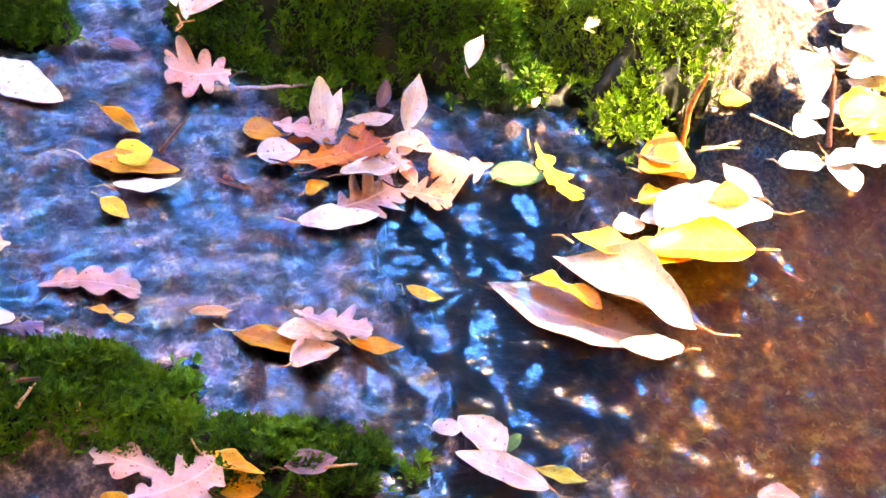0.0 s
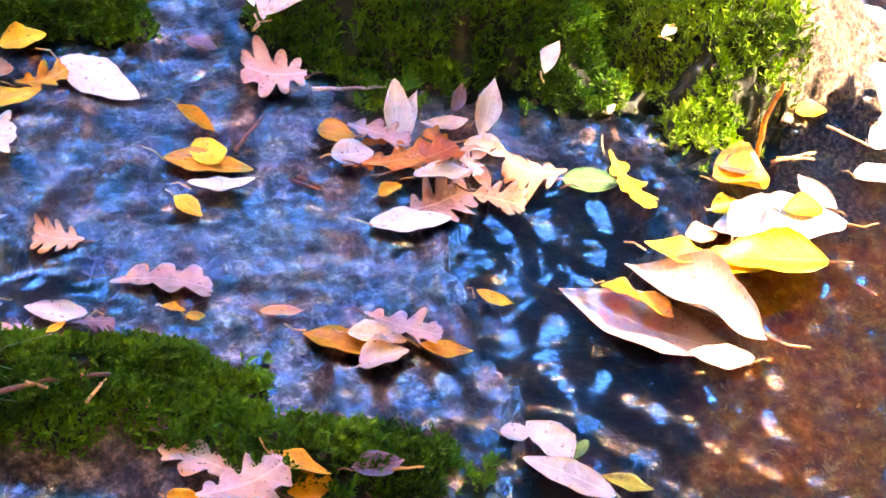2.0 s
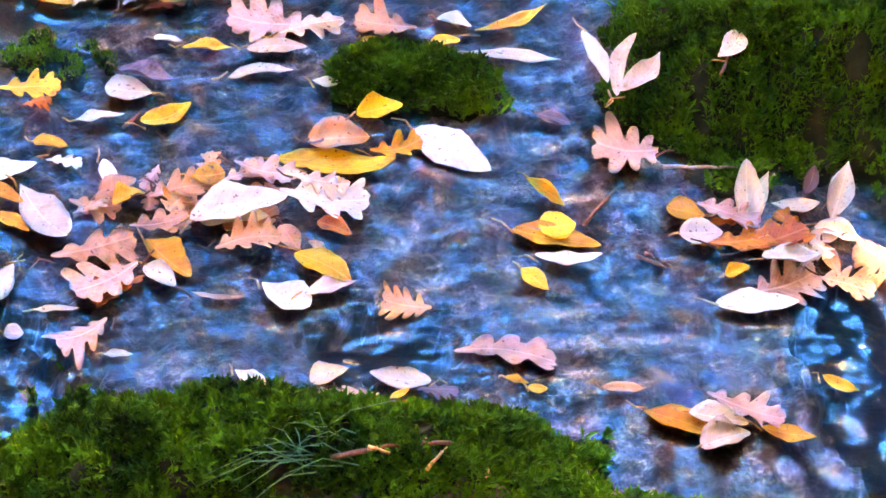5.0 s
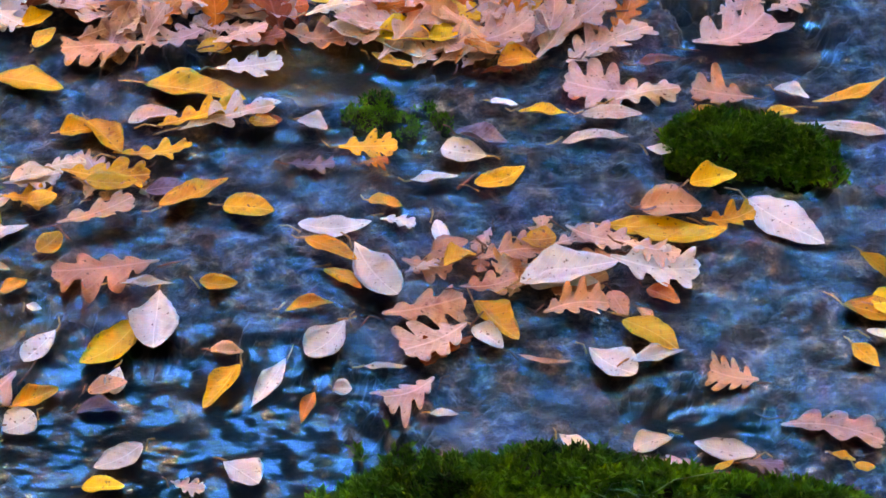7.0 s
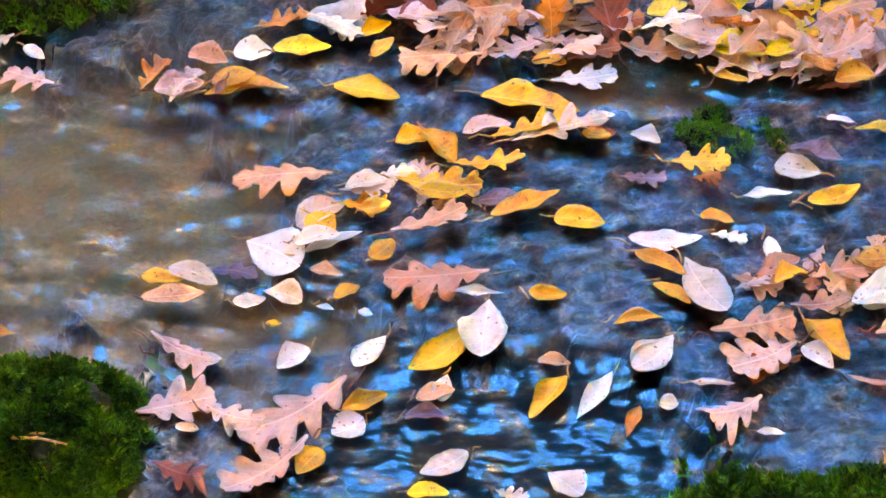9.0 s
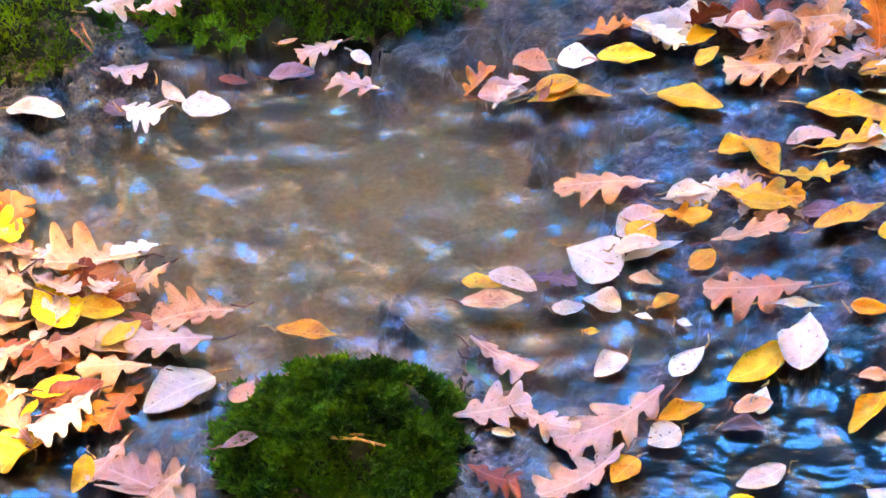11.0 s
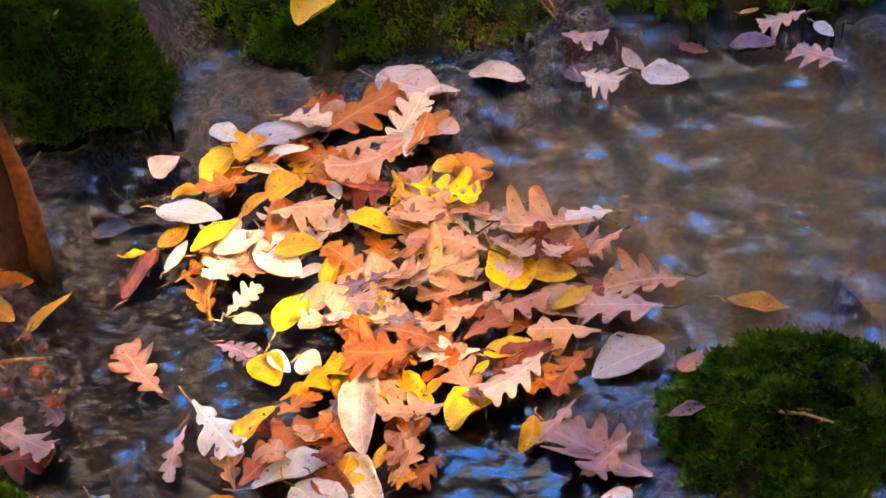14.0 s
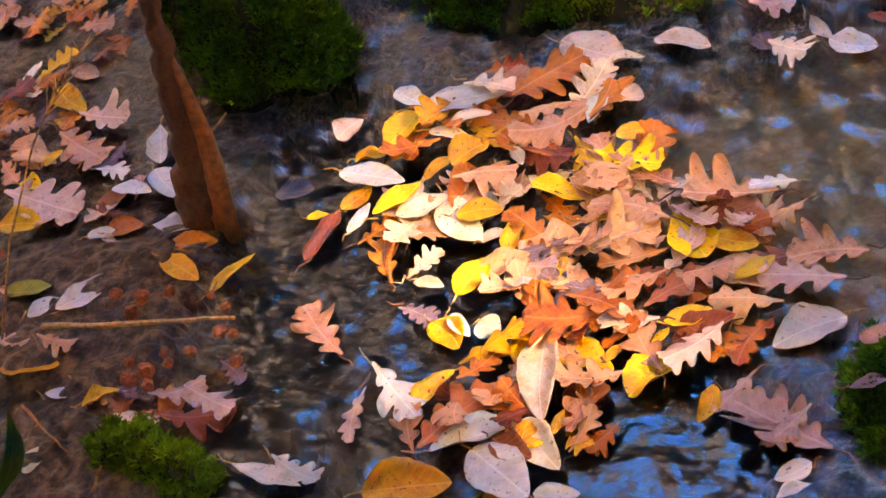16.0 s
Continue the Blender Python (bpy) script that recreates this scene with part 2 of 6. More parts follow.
# ---- ground, pools and water ----
SILT = [
    (-0.61, 1.572, 0.325, 0.225, 3.8),
    (-0.472, 1.593, 0.159, 0.181, 0.8),
    (0.046, 1.783, 0.144, 0.042, -0.4),
    (0.015, 1.763, 0.08, 0.04, -2.3),
    (-0.313, 1.445, 0.101, 0.041, 1.0),
]
RUST = [
    (1.042, 1.082, 0.232, 0.205, -10.2),
    (1.187, 1.235, 0.154, 0.201, -9.1),
]
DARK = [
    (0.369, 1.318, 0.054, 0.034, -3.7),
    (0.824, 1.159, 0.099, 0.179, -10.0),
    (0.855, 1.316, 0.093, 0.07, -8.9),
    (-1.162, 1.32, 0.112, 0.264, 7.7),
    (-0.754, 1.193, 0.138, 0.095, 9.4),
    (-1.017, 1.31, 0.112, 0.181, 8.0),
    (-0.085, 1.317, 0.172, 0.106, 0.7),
    # Not a pool: the shaded hollow under the bank, painted dark.
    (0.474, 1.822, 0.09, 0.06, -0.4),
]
BANKS = [
    (0.824, 1.626, 0.225, 0.139, -6.8, 0.09),
    (1.113, 1.541, 0.187, 0.157, -7.1, 0.07),
    (-1.082, 1.837, 0.274, 0.123, 2.1, 0.06),
    (-0.662, 1.88, 0.224, 0.055, 1.9, 0.03),
    (-1.383, 1.702, 0.138, 0.142, 4.3, 0.12),
    (-1.265, 1.047, 0.182, 0.073, 9.9, 0.05),
    (-1.369, 1.261, 0.203, 0.168, 8.0, 0.02),
    (0.25, 1.184, 0.262, 0.086, -4.2, 0.035),
    (-0.505, 1.287, 0.122, 0.095, 5.6, 0.03),
    (0.465, 1.109, 0.197, 0.057, -10.8, 0.02),
]
GRIT = [
    (1.162, 1.477, 0.162, 0.154, -7.5),
    (-1.05, 1.747, 0.236, 0.126, 2.6),
    (-1.212, 1.651, 0.129, 0.071, 4.8),
    (0.782, 1.535, 0.034, 0.039, -7.5),
]
SOIL = [
    (-1.372, 1.291, 0.187, 0.178, 7.7),
    (-1.316, 1.059, 0.191, 0.088, 9.7),
    (-1.555, 1.689, 0.236, 0.106, 4.3),
    (-1.265, 1.4, 0.05, 0.096, 6.9),
    (-1.139, 1.702, 0.075, 0.06, 4.0),
    (-1.197, 1.619, 0.06, 0.035, 4.0),
]


def spread(x, y, spots, soft):
    r = np.zeros_like(x)
    uneven = 0.22 * ripple(x, y, 22, 3) + 0.18 * ripple(x, y, 70, 5) + 0.12 * ripple(x, y, 210, 6)
    for s in spots:
        r = np.maximum(r, step(-soft, soft, ellipse(x, y, s) + uneven))
    return r


def lumps(x, y):
    return 0.0045 * ripple(x, y, 55, 1) + 0.003 * ripple(x, y, 130, 2) + 0.0018 * ripple(x, y, 300, 4)


def ground_height(x, y):
    z = -0.0045 + lumps(x, y)
    pool = np.maximum(np.maximum(spread(x, y, SILT, 0.12), spread(x, y, RUST, 0.12)), spread(x, y, DARK, 0.12))
    z = z * (1 - pool) + (-0.035 + 0.3 * lumps(x, y)) * pool
    for s in BANKS:
        e = ellipse(x, y, s) + 0.06 * ripple(x, y, 14, 9) + 0.03 * ripple(x, y, 45, 8)
        z = z + s[5] * step(0.0, 0.6, e) * (1 + 0.15 * ripple(x, y, 25, 6))
    far = np.maximum(0, np.abs(y - 1.45) - 0.95)
    return z + 0.35 * step(0, 1.5, far) + 0.05 * far * (1 + 0.1 * ripple(x, y, 0.8, 5))


fine_x, fine_y = np.arange(-2.0, 1.7, 0.006), np.arange(0.8, 2.1, 0.006)
out = np.array([0.05, 0.2, 0.6, 1.5, 3, 6, 12, 25, 60, 150, 400])
xs = np.concatenate([fine_x[0] - out[::-1], fine_x, fine_x[-1] + out])
ys = np.concatenate([fine_y[0] - out[::-1], fine_y, fine_y[-1] + out])
me, X, Y = grid_mesh("ground", xs, ys, ground_height)
a = me.attributes.new("litter", "FLOAT", "POINT")
a.data.foreach_set("value", np.maximum(step(0.75, 1.1, np.abs(Y - 1.45)), spread(X, Y, SOIL, 0.3)).astype(np.float32).ravel())
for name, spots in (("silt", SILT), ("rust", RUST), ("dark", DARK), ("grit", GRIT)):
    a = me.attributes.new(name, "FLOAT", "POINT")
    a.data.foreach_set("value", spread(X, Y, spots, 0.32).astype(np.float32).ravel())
ground = mesh_part("ground", me, GROUND)
tagged(ground, "wet dark slate stream bed with silty pools and mossy banks", "stream bed", kind="structure")


def water_height(x, y):
    return 0.0012 * ripple(x, y, 60, 11) + 0.0009 * ripple(x, y, 140, 12)


me, X, Y = grid_mesh("water", np.concatenate([np.arange(-7, -2, 0.1), np.arange(-2.0, 1.7, 0.007), np.arange(1.7, 7, 0.1)]), np.arange(0.5, 2.5, 0.007), water_height)
calm = np.maximum(np.maximum(spread(X, Y, SILT, 0.2), spread(X, Y, RUST, 0.2)), spread(X, Y, DARK, 0.2))
silty, still = spread(X, Y, SILT, 0.2), spread(X, Y, RUST, 0.2)
for name, level in (("lively", 0.50 - 0.43 * calm + 0.06 * silty), ("swell", 0.50 - 0.18 * calm - 0.21 * silty - 0.22 * still)):
    a = me.attributes.new(name, "FLOAT", "POINT")
    a.data.foreach_set("value", level.astype(np.float32).ravel())
water = mesh_part("water", me, WATER)
tagged(water, "shallow clear rippling stream water over dark rock", "water", kind="structure")


# ---- moss ----
def moss_height(x, y, blobs, seed):
    """Height of the cushion over the ground (-1 outside it), and how far inside its edge."""
    z, near = np.full_like(x, -1.0), np.full_like(x, -1.0)
    tufts = 0.007 * ripple(x, y, 110, seed + 6) + 0.004 * ripple(x, y, 260, seed + 7)
    uneven = 0.16 * ripple(x, y, 16, seed) + 0.12 * ripple(x, y, 55, seed + 1) + 0.05 * ripple(x, y, 150, seed + 4)
    for b in blobs:
        e = ellipse(x, y, b) + uneven
        z = np.maximum(z, np.where(e > 0, b[5] * step(-0.05, 0.8, e) + tufts * step(0.0, 0.3, e), -1.0))
        near = np.maximum(near, e)
    return z, near


def moss(blobs, count, tall=0.012, mat=MOSS, label="", seed=1):
    """A cushion of moss: a lumpy bed and many small fronds. blobs: (cx, cy, rx, ry, turn, height)."""
    rng = np.random.RandomState(seed)
    x0, x1 = min(b[0] - max(b[2], b[3]) for b in blobs), max(b[0] + max(b[2], b[3]) for b in blobs)
    y0, y1 = min(b[1] - max(b[2], b[3]) for b in blobs), max(b[1] + max(b[2], b[3]) for b in blobs)

    n = 110
    xs, ys = np.linspace(x0, x1, n), np.linspace(y0, y1, n)
    Xg, Yg = np.meshgrid(xs, ys)
    base = ground_height(Xg, Yg)
    Hm, _ = moss_height(Xg, Yg, blobs, seed)
    inside = Hm > -0.5
    Zm = base + np.where(inside, Hm - 0.002, -0.004)
    index, verts, faces = {}, [], []
    for j in range(n - 1):
        for i in range(n - 1):
            if inside[j, i] or inside[j + 1, i] or inside[j, i + 1] or inside[j + 1, i + 1]:
                quad = []
                for jj, ii in ((j, i), (j, i + 1), (j + 1, i + 1), (j + 1, i)):
                    if (jj, ii) not in index:
                        index[(jj, ii)] = len(verts)
                        verts.append((xs[ii], ys[jj], Zm[jj, ii]))
                    quad.append(index[(jj, ii)])
                faces.append(quad)
    top = new("moss_cushion")
    mesh_part("moss_bed", cloud_mesh("moss_bed", verts, faces), MOSS_BED, top, "near-black moss bed, shade between fronds put into its colour")
    px, py = rng.uniform(x0, x1, count * 3), rng.uniform(y0, y1, count * 3)
    h, near = moss_height(px, py, blobs, seed)
    ok = np.where((h > -0.5) & (h + ground_height(px, py) > 0.001) & (rng.uniform(0, 1, len(px)) < 0.15 + 3.0 * near) & (ripple(px, py, 90, seed + 2) > -0.65 + 0.2 * rng.randn(len(px))))[0][:count]
    px, py, pz = px[ok], py[ok], (h + ground_height(px, py))[ok]
    k = len(px)
    yaw, lean = rng.uniform(0, 6.283, k), rng.uniform(0.15, 1.1, k)
    ln, wd = tall * rng.uniform(0.5, 1.3, k), tall * rng.uniform(0.10, 0.22, k)
    dx, dy = np.cos(yaw), np.sin(yaw)
    P0 = np.stack([px, py, pz - 0.002], -1)
    side = np.stack([-dy, dx, np.zeros(k)], -1) * wd[:, None]
    mid = P0 + np.stack([dx * np.sin(lean) * 0.5, dy * np.sin(lean) * 0.5, np.cos(lean) * 0.7], -1) * ln[:, None]
    tip = P0 + np.stack([dx * np.sin(lean) * 1.1, dy * np.sin(lean) * 1.1, np.cos(lean)], -1) * ln[:, None]
    V = np.stack([P0, mid - side, tip, mid + side], 1).reshape(-1, 3)
    Fq = np.arange(k * 4).reshape(-1, 4)
    me = cloud_mesh("fronds", V.tolist(), Fq.tolist())
    fr = mesh_part("fronds", me, mat, top, smooth=False)
    tagged(fr, "tiny green moss fronds", kind="stuff")
    tagged(top, label or "soft green moss cushion on wet rock", "moss", "moss cushions")
    return top


moss([ (0.819, 1.61, 0.212, 0.154, -6.9, 0.03), (0.898, 1.512, 0.087, 0.102, -7.5, 0.03),], 30000, 0.011, seed=1, label="thick green moss covering the rock bank")
moss([ (1.043, 1.509, 0.115, 0.169, -7.4, 0.02),], 12000, 0.010, MOSS_SUN, seed=2, label="moss on the rock bank, sunlight put into its olive colour")
moss([ (0.484, 1.619, 0.058, 0.046, -7.1, 0.03), (0.45, 1.63, 0.087, 0.05, -2.6, 0.035),], 9000, 0.012, seed=3, label="small green moss clump among the water")
moss([ (0.224, 1.203, 0.22, 0.076, -4.2, 0.03), (0.075, 1.237, 0.074, 0.07, -4.1, 0.02), (0.43, 1.188, 0.119, 0.047, -4.2, 0.02),], 45000, 0.011, seed=4, label="broad bright green moss cushion beside the stream")
moss([ (0.605, 1.076, 0.139, 0.052, -10.8, 0.015), (0.446, 1.165, 0.103, 0.064, -10.4, 0.012),], 22000, 0.010, seed=5)
moss([ (0.107, 1.688, 0.064, 0.039, -27.5, 0.010),], 2600, 0.006, seed=6, label="thin film of moss on wet rock")
moss([ (-0.502, 1.3, 0.137, 0.102, 5.5, 0.03),], 28000, 0.010, seed=7, label="dark green moss cushion at the edge of the pool")
moss([ (-0.658, 1.862, 0.217, 0.063, 2.0, 0.02),], 16000, 0.011, seed=8, label="dark green moss along the far bank")
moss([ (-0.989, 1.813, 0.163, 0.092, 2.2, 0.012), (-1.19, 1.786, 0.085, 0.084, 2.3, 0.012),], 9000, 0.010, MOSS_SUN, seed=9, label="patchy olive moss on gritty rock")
moss([ (-1.375, 1.656, 0.075, 0.115, 4.7, 0.05), (-1.300, 1.640, 0.070, 0.060, 4.7, 0.03),], 16000, 0.014, seed=10, label="dark green moss hanging over the rock edge")
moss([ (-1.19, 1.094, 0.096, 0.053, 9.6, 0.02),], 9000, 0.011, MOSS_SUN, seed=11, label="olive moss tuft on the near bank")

moss([(-1.105, 1.735, 0.09, 0.035, 4.0, 0.022), (-1.17, 1.758, 0.05, 0.03, 10.0, 0.012)], 5000, 0.010, seed=12, label="thin dark green moss on the gritty far bank")

# ---- leaves ----
def outline(kind, s, side, lobes):
    """Half width of the blade (1 at its widest) at s from base to tip."""
    if not 0 < s < 1:
        return 0
    if kind == "oak":
        w = (0.07 + 0.33 * min(1, s * 1.7)) * min(1, (1 - s) * 9) ** 0.5
        for at, size, big in lobes[side]:
            q = abs(s - at) / size
            if q < 1:
                w = max(w, big * (1 - q ** 2.4) ** 0.62)
        return w
    if kind == "spear":
        return math.sin(math.pi * s ** 0.9) ** 1.1
    if kind == "pear":
        return math.sin(math.pi * s ** 1.5) ** 0.62
    return math.sin(math.pi * s ** 0.9) ** 0.64 * (1 - 0.22 * s ** 4)


LABELS = {"oak": "lobed oak leaf", "oval": "oval leaf", "spear": "narrow pointed leaf", "pear": "broad pointed leaf", "star": "spiky curled oak leaf"}
SHADES = {"white": "silvery white", "cream": "pale cream", "yellow": "bright yellow", "gold": "golden yellow", "orange": "orange brown", "pink": "pinkish beige",
          "tan": "tan brown", "rust": "dark rust red", "mauve": "dull purple brown", "green": "green", "lime": "yellow green"}
leaf_count = 0


def leaf(kind, tint, base, tip, width, curl=0.15, roll=0.0, where="on the wet rock", stalk=0.25):
    """One fallen leaf from its base to its tip. width: over length; curl: how far the sides turn up; roll: degrees about its length."""
    global leaf_count
    leaf_count += 1
    rnd = random.Random(leaf_count * 31)
    base, tip = Vector(base), Vector(tip)
    along = tip - base
    L = along.length
    yv = along.normalized()
    xv = yv.cross(Vector((0, 0, 1))).normalized()
    if along.z > 0.6 * L:
        # a standing leaf is turned to face the camera, which is over the origin
        xv = Vector((base.y, -base.x, 0)).normalized()
        xv = (xv - yv * xv.dot(yv)).normalized()
    zv = xv.cross(yv)
    rot = Matrix((xv, yv, zv)).transposed().to_4x4() @ Matrix.Rotation(radians(roll), 4, "Y")
    W = L * width / 2
    rows = 64 if kind in ("oak", "star") else 26
    cols = 6
    bend, wob = rnd.uniform(-0.10, 0.22) * (0.4 + curl * 3), rnd.uniform(0, 6.28)
    twist, crook = rnd.uniform(-0.5, 0.5), rnd.uniform(-0.10, 0.10)
    oak = kind in ("oak", "star")
    # two or three pairs of broad rounded lobes, smaller ones at base and tip
    plan = ((0.20, 0.085, 0.50), (0.40, 0.098, 0.82), (0.61, 0.104, 1.0), (0.81, 0.085, 0.72)) if rnd.random() < 0.6 else \
           ((0.27, 0.105, 0.58), (0.52, 0.120, 1.0), (0.77, 0.105, 0.86))
    lobes = {d: [(at + 0.03 * d * (1 - at) + rnd.uniform(-0.02, 0.02), size * rnd.uniform(0.85, 1.12), big * rnd.uniform(0.72, 1.12))
                 for at, size, big in plan] + [(0.965, 0.055, 0.20)] for d in (1, -1)}
    # some dry oak leaves arch, with their lobes hanging; the rest cup upwards
    arch = -0.8 if oak and curl > 0.12 and rnd.random() < 0.45 else 1.0
    lift = 0.9 * curl * W if arch < 0 else 0.0
    sweep, flap = rnd.uniform(0.45, 0.75), rnd.uniform(0, 6.28)
    top, uvs = [], []
    for r in range(rows + 1):
        s = r / rows
        for c in range(cols + 1):
            u = c / cols * 2 - 1
            hw = outline("oak" if oak else kind, s, 1 if u > 0 else -1, lobes)
            if not oak:
                hw *= 1 + 0.04 * math.sin(s * 11 + wob * 3 + (2 if u > 0 else 0)) + 0.02 * math.sin(s * 43 + wob)
            a = u * hw
            x = a * W + crook * L * math.sin(math.pi * s)
            y = s * L * (0.94 if oak else 1.0)
            if oak:
                y += sweep * abs(a) * W * ((0.35 + 0.65 * s) if kind == "oak" else 2.2 * (s - 0.42))
            z = arch * curl * W * (a * a * 1.6 + 0.25 * abs(a)) + bend * L * 0.5 * (s - 0.5) ** 2 * 2 + twist * curl * W * a * (s - 0.5) * 2
            z += 0.035 * L * curl * 3 * math.sin(s * 9 + wob) * a + 0.012 * L * math.sin(s * 17 + wob * 2 + u * 2) * abs(a) + lift
            if oak:
                z += 0.05 * L * a * a * math.sin(s * 21 + flap + (1.7 if u > 0 else 0))
            top.append((x, y, z))
            uvs.append((0.5 + 0.5 * a, s))
    n = len(top)
    thick = 0.0004
    verts = [(x, y, z + thick) for x, y, z in top] + [(x, y, z) for x, y, z in top]
    faces = []
    w1 = cols + 1
    for r in range(rows):
        for c in range(cols):
            a = r * w1 + c
            faces.append((a, a + 1, a + w1 + 1, a + w1))
            faces.append((n + a, n + a + w1, n + a + w1 + 1, n + a + 1))
    for r in range(rows):
        for c in (0, cols):
            a = r * w1 + c
            faces.append((a, a + w1, n + a + w1, n + a))
    me = cloud_mesh("blade", verts, faces)
    lay = me.uv_layers.new(name="UVMap")
    vi = np.empty(len(me.loops), np.int32)
    me.loops.foreach_get("vertex_index", vi)
    lay.data.foreach_set("uv", np.array(uvs + uvs, np.float32)[vi].ravel())
    name = {"oak": "oak_leaf", "star": "oak_leaf"}.get(kind, "fallen_leaf")
    thing = new(name)
    thing.matrix_world = Matrix.Translation(base) @ rot
    mesh_part("blade", me, leaf_material(tint), thing)
    if stalk > 0:
        mesh_part("stalk", tube_mesh([(crook * 0.1, 0.03 * L, 0.0006), (rnd.uniform(-0.04, 0.04) * L, -0.5 * stalk * L, 0.002), (rnd.uniform(-0.10, 0.10) * L, -stalk * L, rnd.uniform(0.0, 0.006))], 0.0011, 0.0007), STRAW if tint in ("yellow", "gold", "cream", "white") else TWIG, thing)
    tagged(thing, f"{SHADES[tint]} fallen {LABELS[kind]} {where}", "leaf", "fallen leaves")
    return thing


def tube_mesh(points, r0, r1, sides=6):
    pts = [Vector(p) for p in points]
    verts, faces = [], []
    m = len(pts)
    for i, p in enumerate(pts):
        d = (pts[min(i + 1, m - 1)] - pts[max(i - 1, 0)]).normalized()
        a = d.orthogonal().normalized()
        b = d.cross(a)
        r = r0 + (r1 - r0) * i / (m - 1)
        for k in range(sides):
            t = 2 * math.pi * k / sides
            verts.append(tuple(p + a * math.cos(t) * r + b * math.sin(t) * r))
    for i in range(m - 1):
        for k in range(sides):
            k2 = (k + 1) % sides
            faces.append((i * sides + k, i * sides + k2, (i + 1) * sides + k2, (i + 1) * sides + k))
    faces += [tuple(range(sides))[::-1], tuple(range((m - 1) * sides, m * sides))]
    return cloud_mesh("tube", verts, faces)


# leaves
leaf("oval", "white", (0.433, 1.568, 0.0050), (0.496, 1.510, 0.0050), 0.49, 0.11, 9)
leaf("oval", "yellow", (0.375, 1.561, 0.0300), (0.420, 1.572, 0.0300), 0.53, 0.40, 12, where="lying on moss")
leaf("spear", "yellow", (0.294, 1.533, 0.0050), (0.400, 1.522, 0.0050), 0.25, 0.15, 1)
leaf("oval", "yellow", (0.321, 1.521, 0.0085), (0.408, 1.523, 0.0085), 0.32, 0.14, -10)
leaf("oak", "gold", (0.387, 1.541, 0.0050), (0.440, 1.553, 0.0050), 0.63, 0.28, 6)
leaf("oval", "tan", (0.330, 1.551, 0.0120), (0.388, 1.552, 0.0120), 0.63, 0.35, 8)
leaf("oval", "mauve", (0.329, 1.548, 0.0120), (0.346, 1.551, 0.0120), 0.63, 0.18, -9)
leaf("oak", "white", (0.296, 1.489, 0.0120), (0.379, 1.470, 0.0120), 0.63, 0.14, 12)
leaf("oak", "pink", (0.248, 1.512, 0.0050), (0.306, 1.523, 0.0050), 0.63, 0.23, -3)
leaf("oval", "white", (0.212, 1.455, 0.0155), (0.302, 1.478, 0.0155), 0.44, 0.27, -2)
leaf("oval", "white", (0.221, 1.451, 0.0155), (0.282, 1.455, 0.0155), 0.38, 0.22, 2)
leaf("oak", "tan", (0.180, 1.491, 0.0120), (0.244, 1.502, 0.0120), 0.63, 0.23, 4)
leaf("pear", "gold", (0.217, 1.511, 0.0155), (0.250, 1.512, 0.0155), 0.76, 0.15, 5)
leaf("oval", "white", (0.144, 1.546, 0.0050), (0.156, 1.506, 0.0050), 0.37, 0.10, 5)
leaf("oval", "gold", (0.147, 1.483, 0.0120), (0.178, 1.495, 0.0120), 0.68, 0.41, -13)
leaf("oak", "tan", (0.159, 1.455, 0.0120), (0.213, 1.465, 0.0120), 0.63, 0.19, -1)
leaf("oak", "pink", (0.260, 1.530, 0.0085), (0.320, 1.508, 0.0085), 0.56, 0.25, 8)
leaf("oak", "pink", (0.308, 1.502, 0.0155), (0.362, 1.485, 0.0155), 0.57, 0.13, 4, where="on a leaf pile")
leaf("oak", "tan", (0.089, 1.428, 0.0050), (0.166, 1.447, 0.0050), 0.63, 0.30, 7)
leaf("oak", "orange", (0.168, 1.404, 0.0050), (0.121, 1.371, 0.0050), 0.69, 0.39, 5)
leaf("oak", "pink", (0.163, 1.414, 0.0120), (0.103, 1.382, 0.0120), 0.90, 0.12, 5)
leaf("oval", "gold", (0.173, 1.444, 0.0050), (0.207, 1.397, 0.0050), 0.54, 0.40, -9)
leaf("oval", "white", (0.168, 1.411, 0.0085), (0.193, 1.386, 0.0085), 0.58, 0.39, 12)
leaf("oak", "tan", (0.231, 1.424, 0.0120), (0.292, 1.434, 0.0120), 0.69, 0.32, 9)
leaf("oval", "tan", (0.293, 1.454, 0.0050), (0.305, 1.422, 0.0050), 0.58, 0.20, 11)
leaf("oval", "tan", (0.315, 1.432, 0.0050), (0.328, 1.416, 0.0050), 0.56, 0.33, -8)
leaf("oval", "orange", (0.326, 1.455, 0.0050), (0.354, 1.438, 0.0050), 0.61, 0.29, 5)
leaf("oval", "yellow", (0.300, 1.416, 0.0085), (0.345, 1.379, 0.0085), 0.59, 0.10, -10)
leaf("spear", "white", (0.301, 1.366, 0.0085), (0.350, 1.378, 0.0085), 0.35, 0.26, -4)
leaf("pear", "white", (0.267, 1.385, 0.0050), (0.305, 1.354, 0.0050), 0.77, 0.25, -5)
leaf("spear", "tan", (0.205, 1.381, 0.0050), (0.253, 1.372, 0.0050), 0.15, 0.06, -10)
leaf("pear", "white", (0.058, 1.420, 0.0050), (0.024, 1.382, 0.0050), 0.59, 0.09, -7)
leaf("spear", "white", (0.005, 1.381, 0.0050), (-0.025, 1.327, 0.0050), 0.31, 0.27, 3)
leaf("spear", "orange", (0.029, 1.344, 0.0050), (0.017, 1.309, 0.0050), 0.35, 0.25, 2)
leaf("oval", "white", (0.045, 1.347, 0.0050), (0.061, 1.346, 0.0050), 1.08, 0.26, 7)
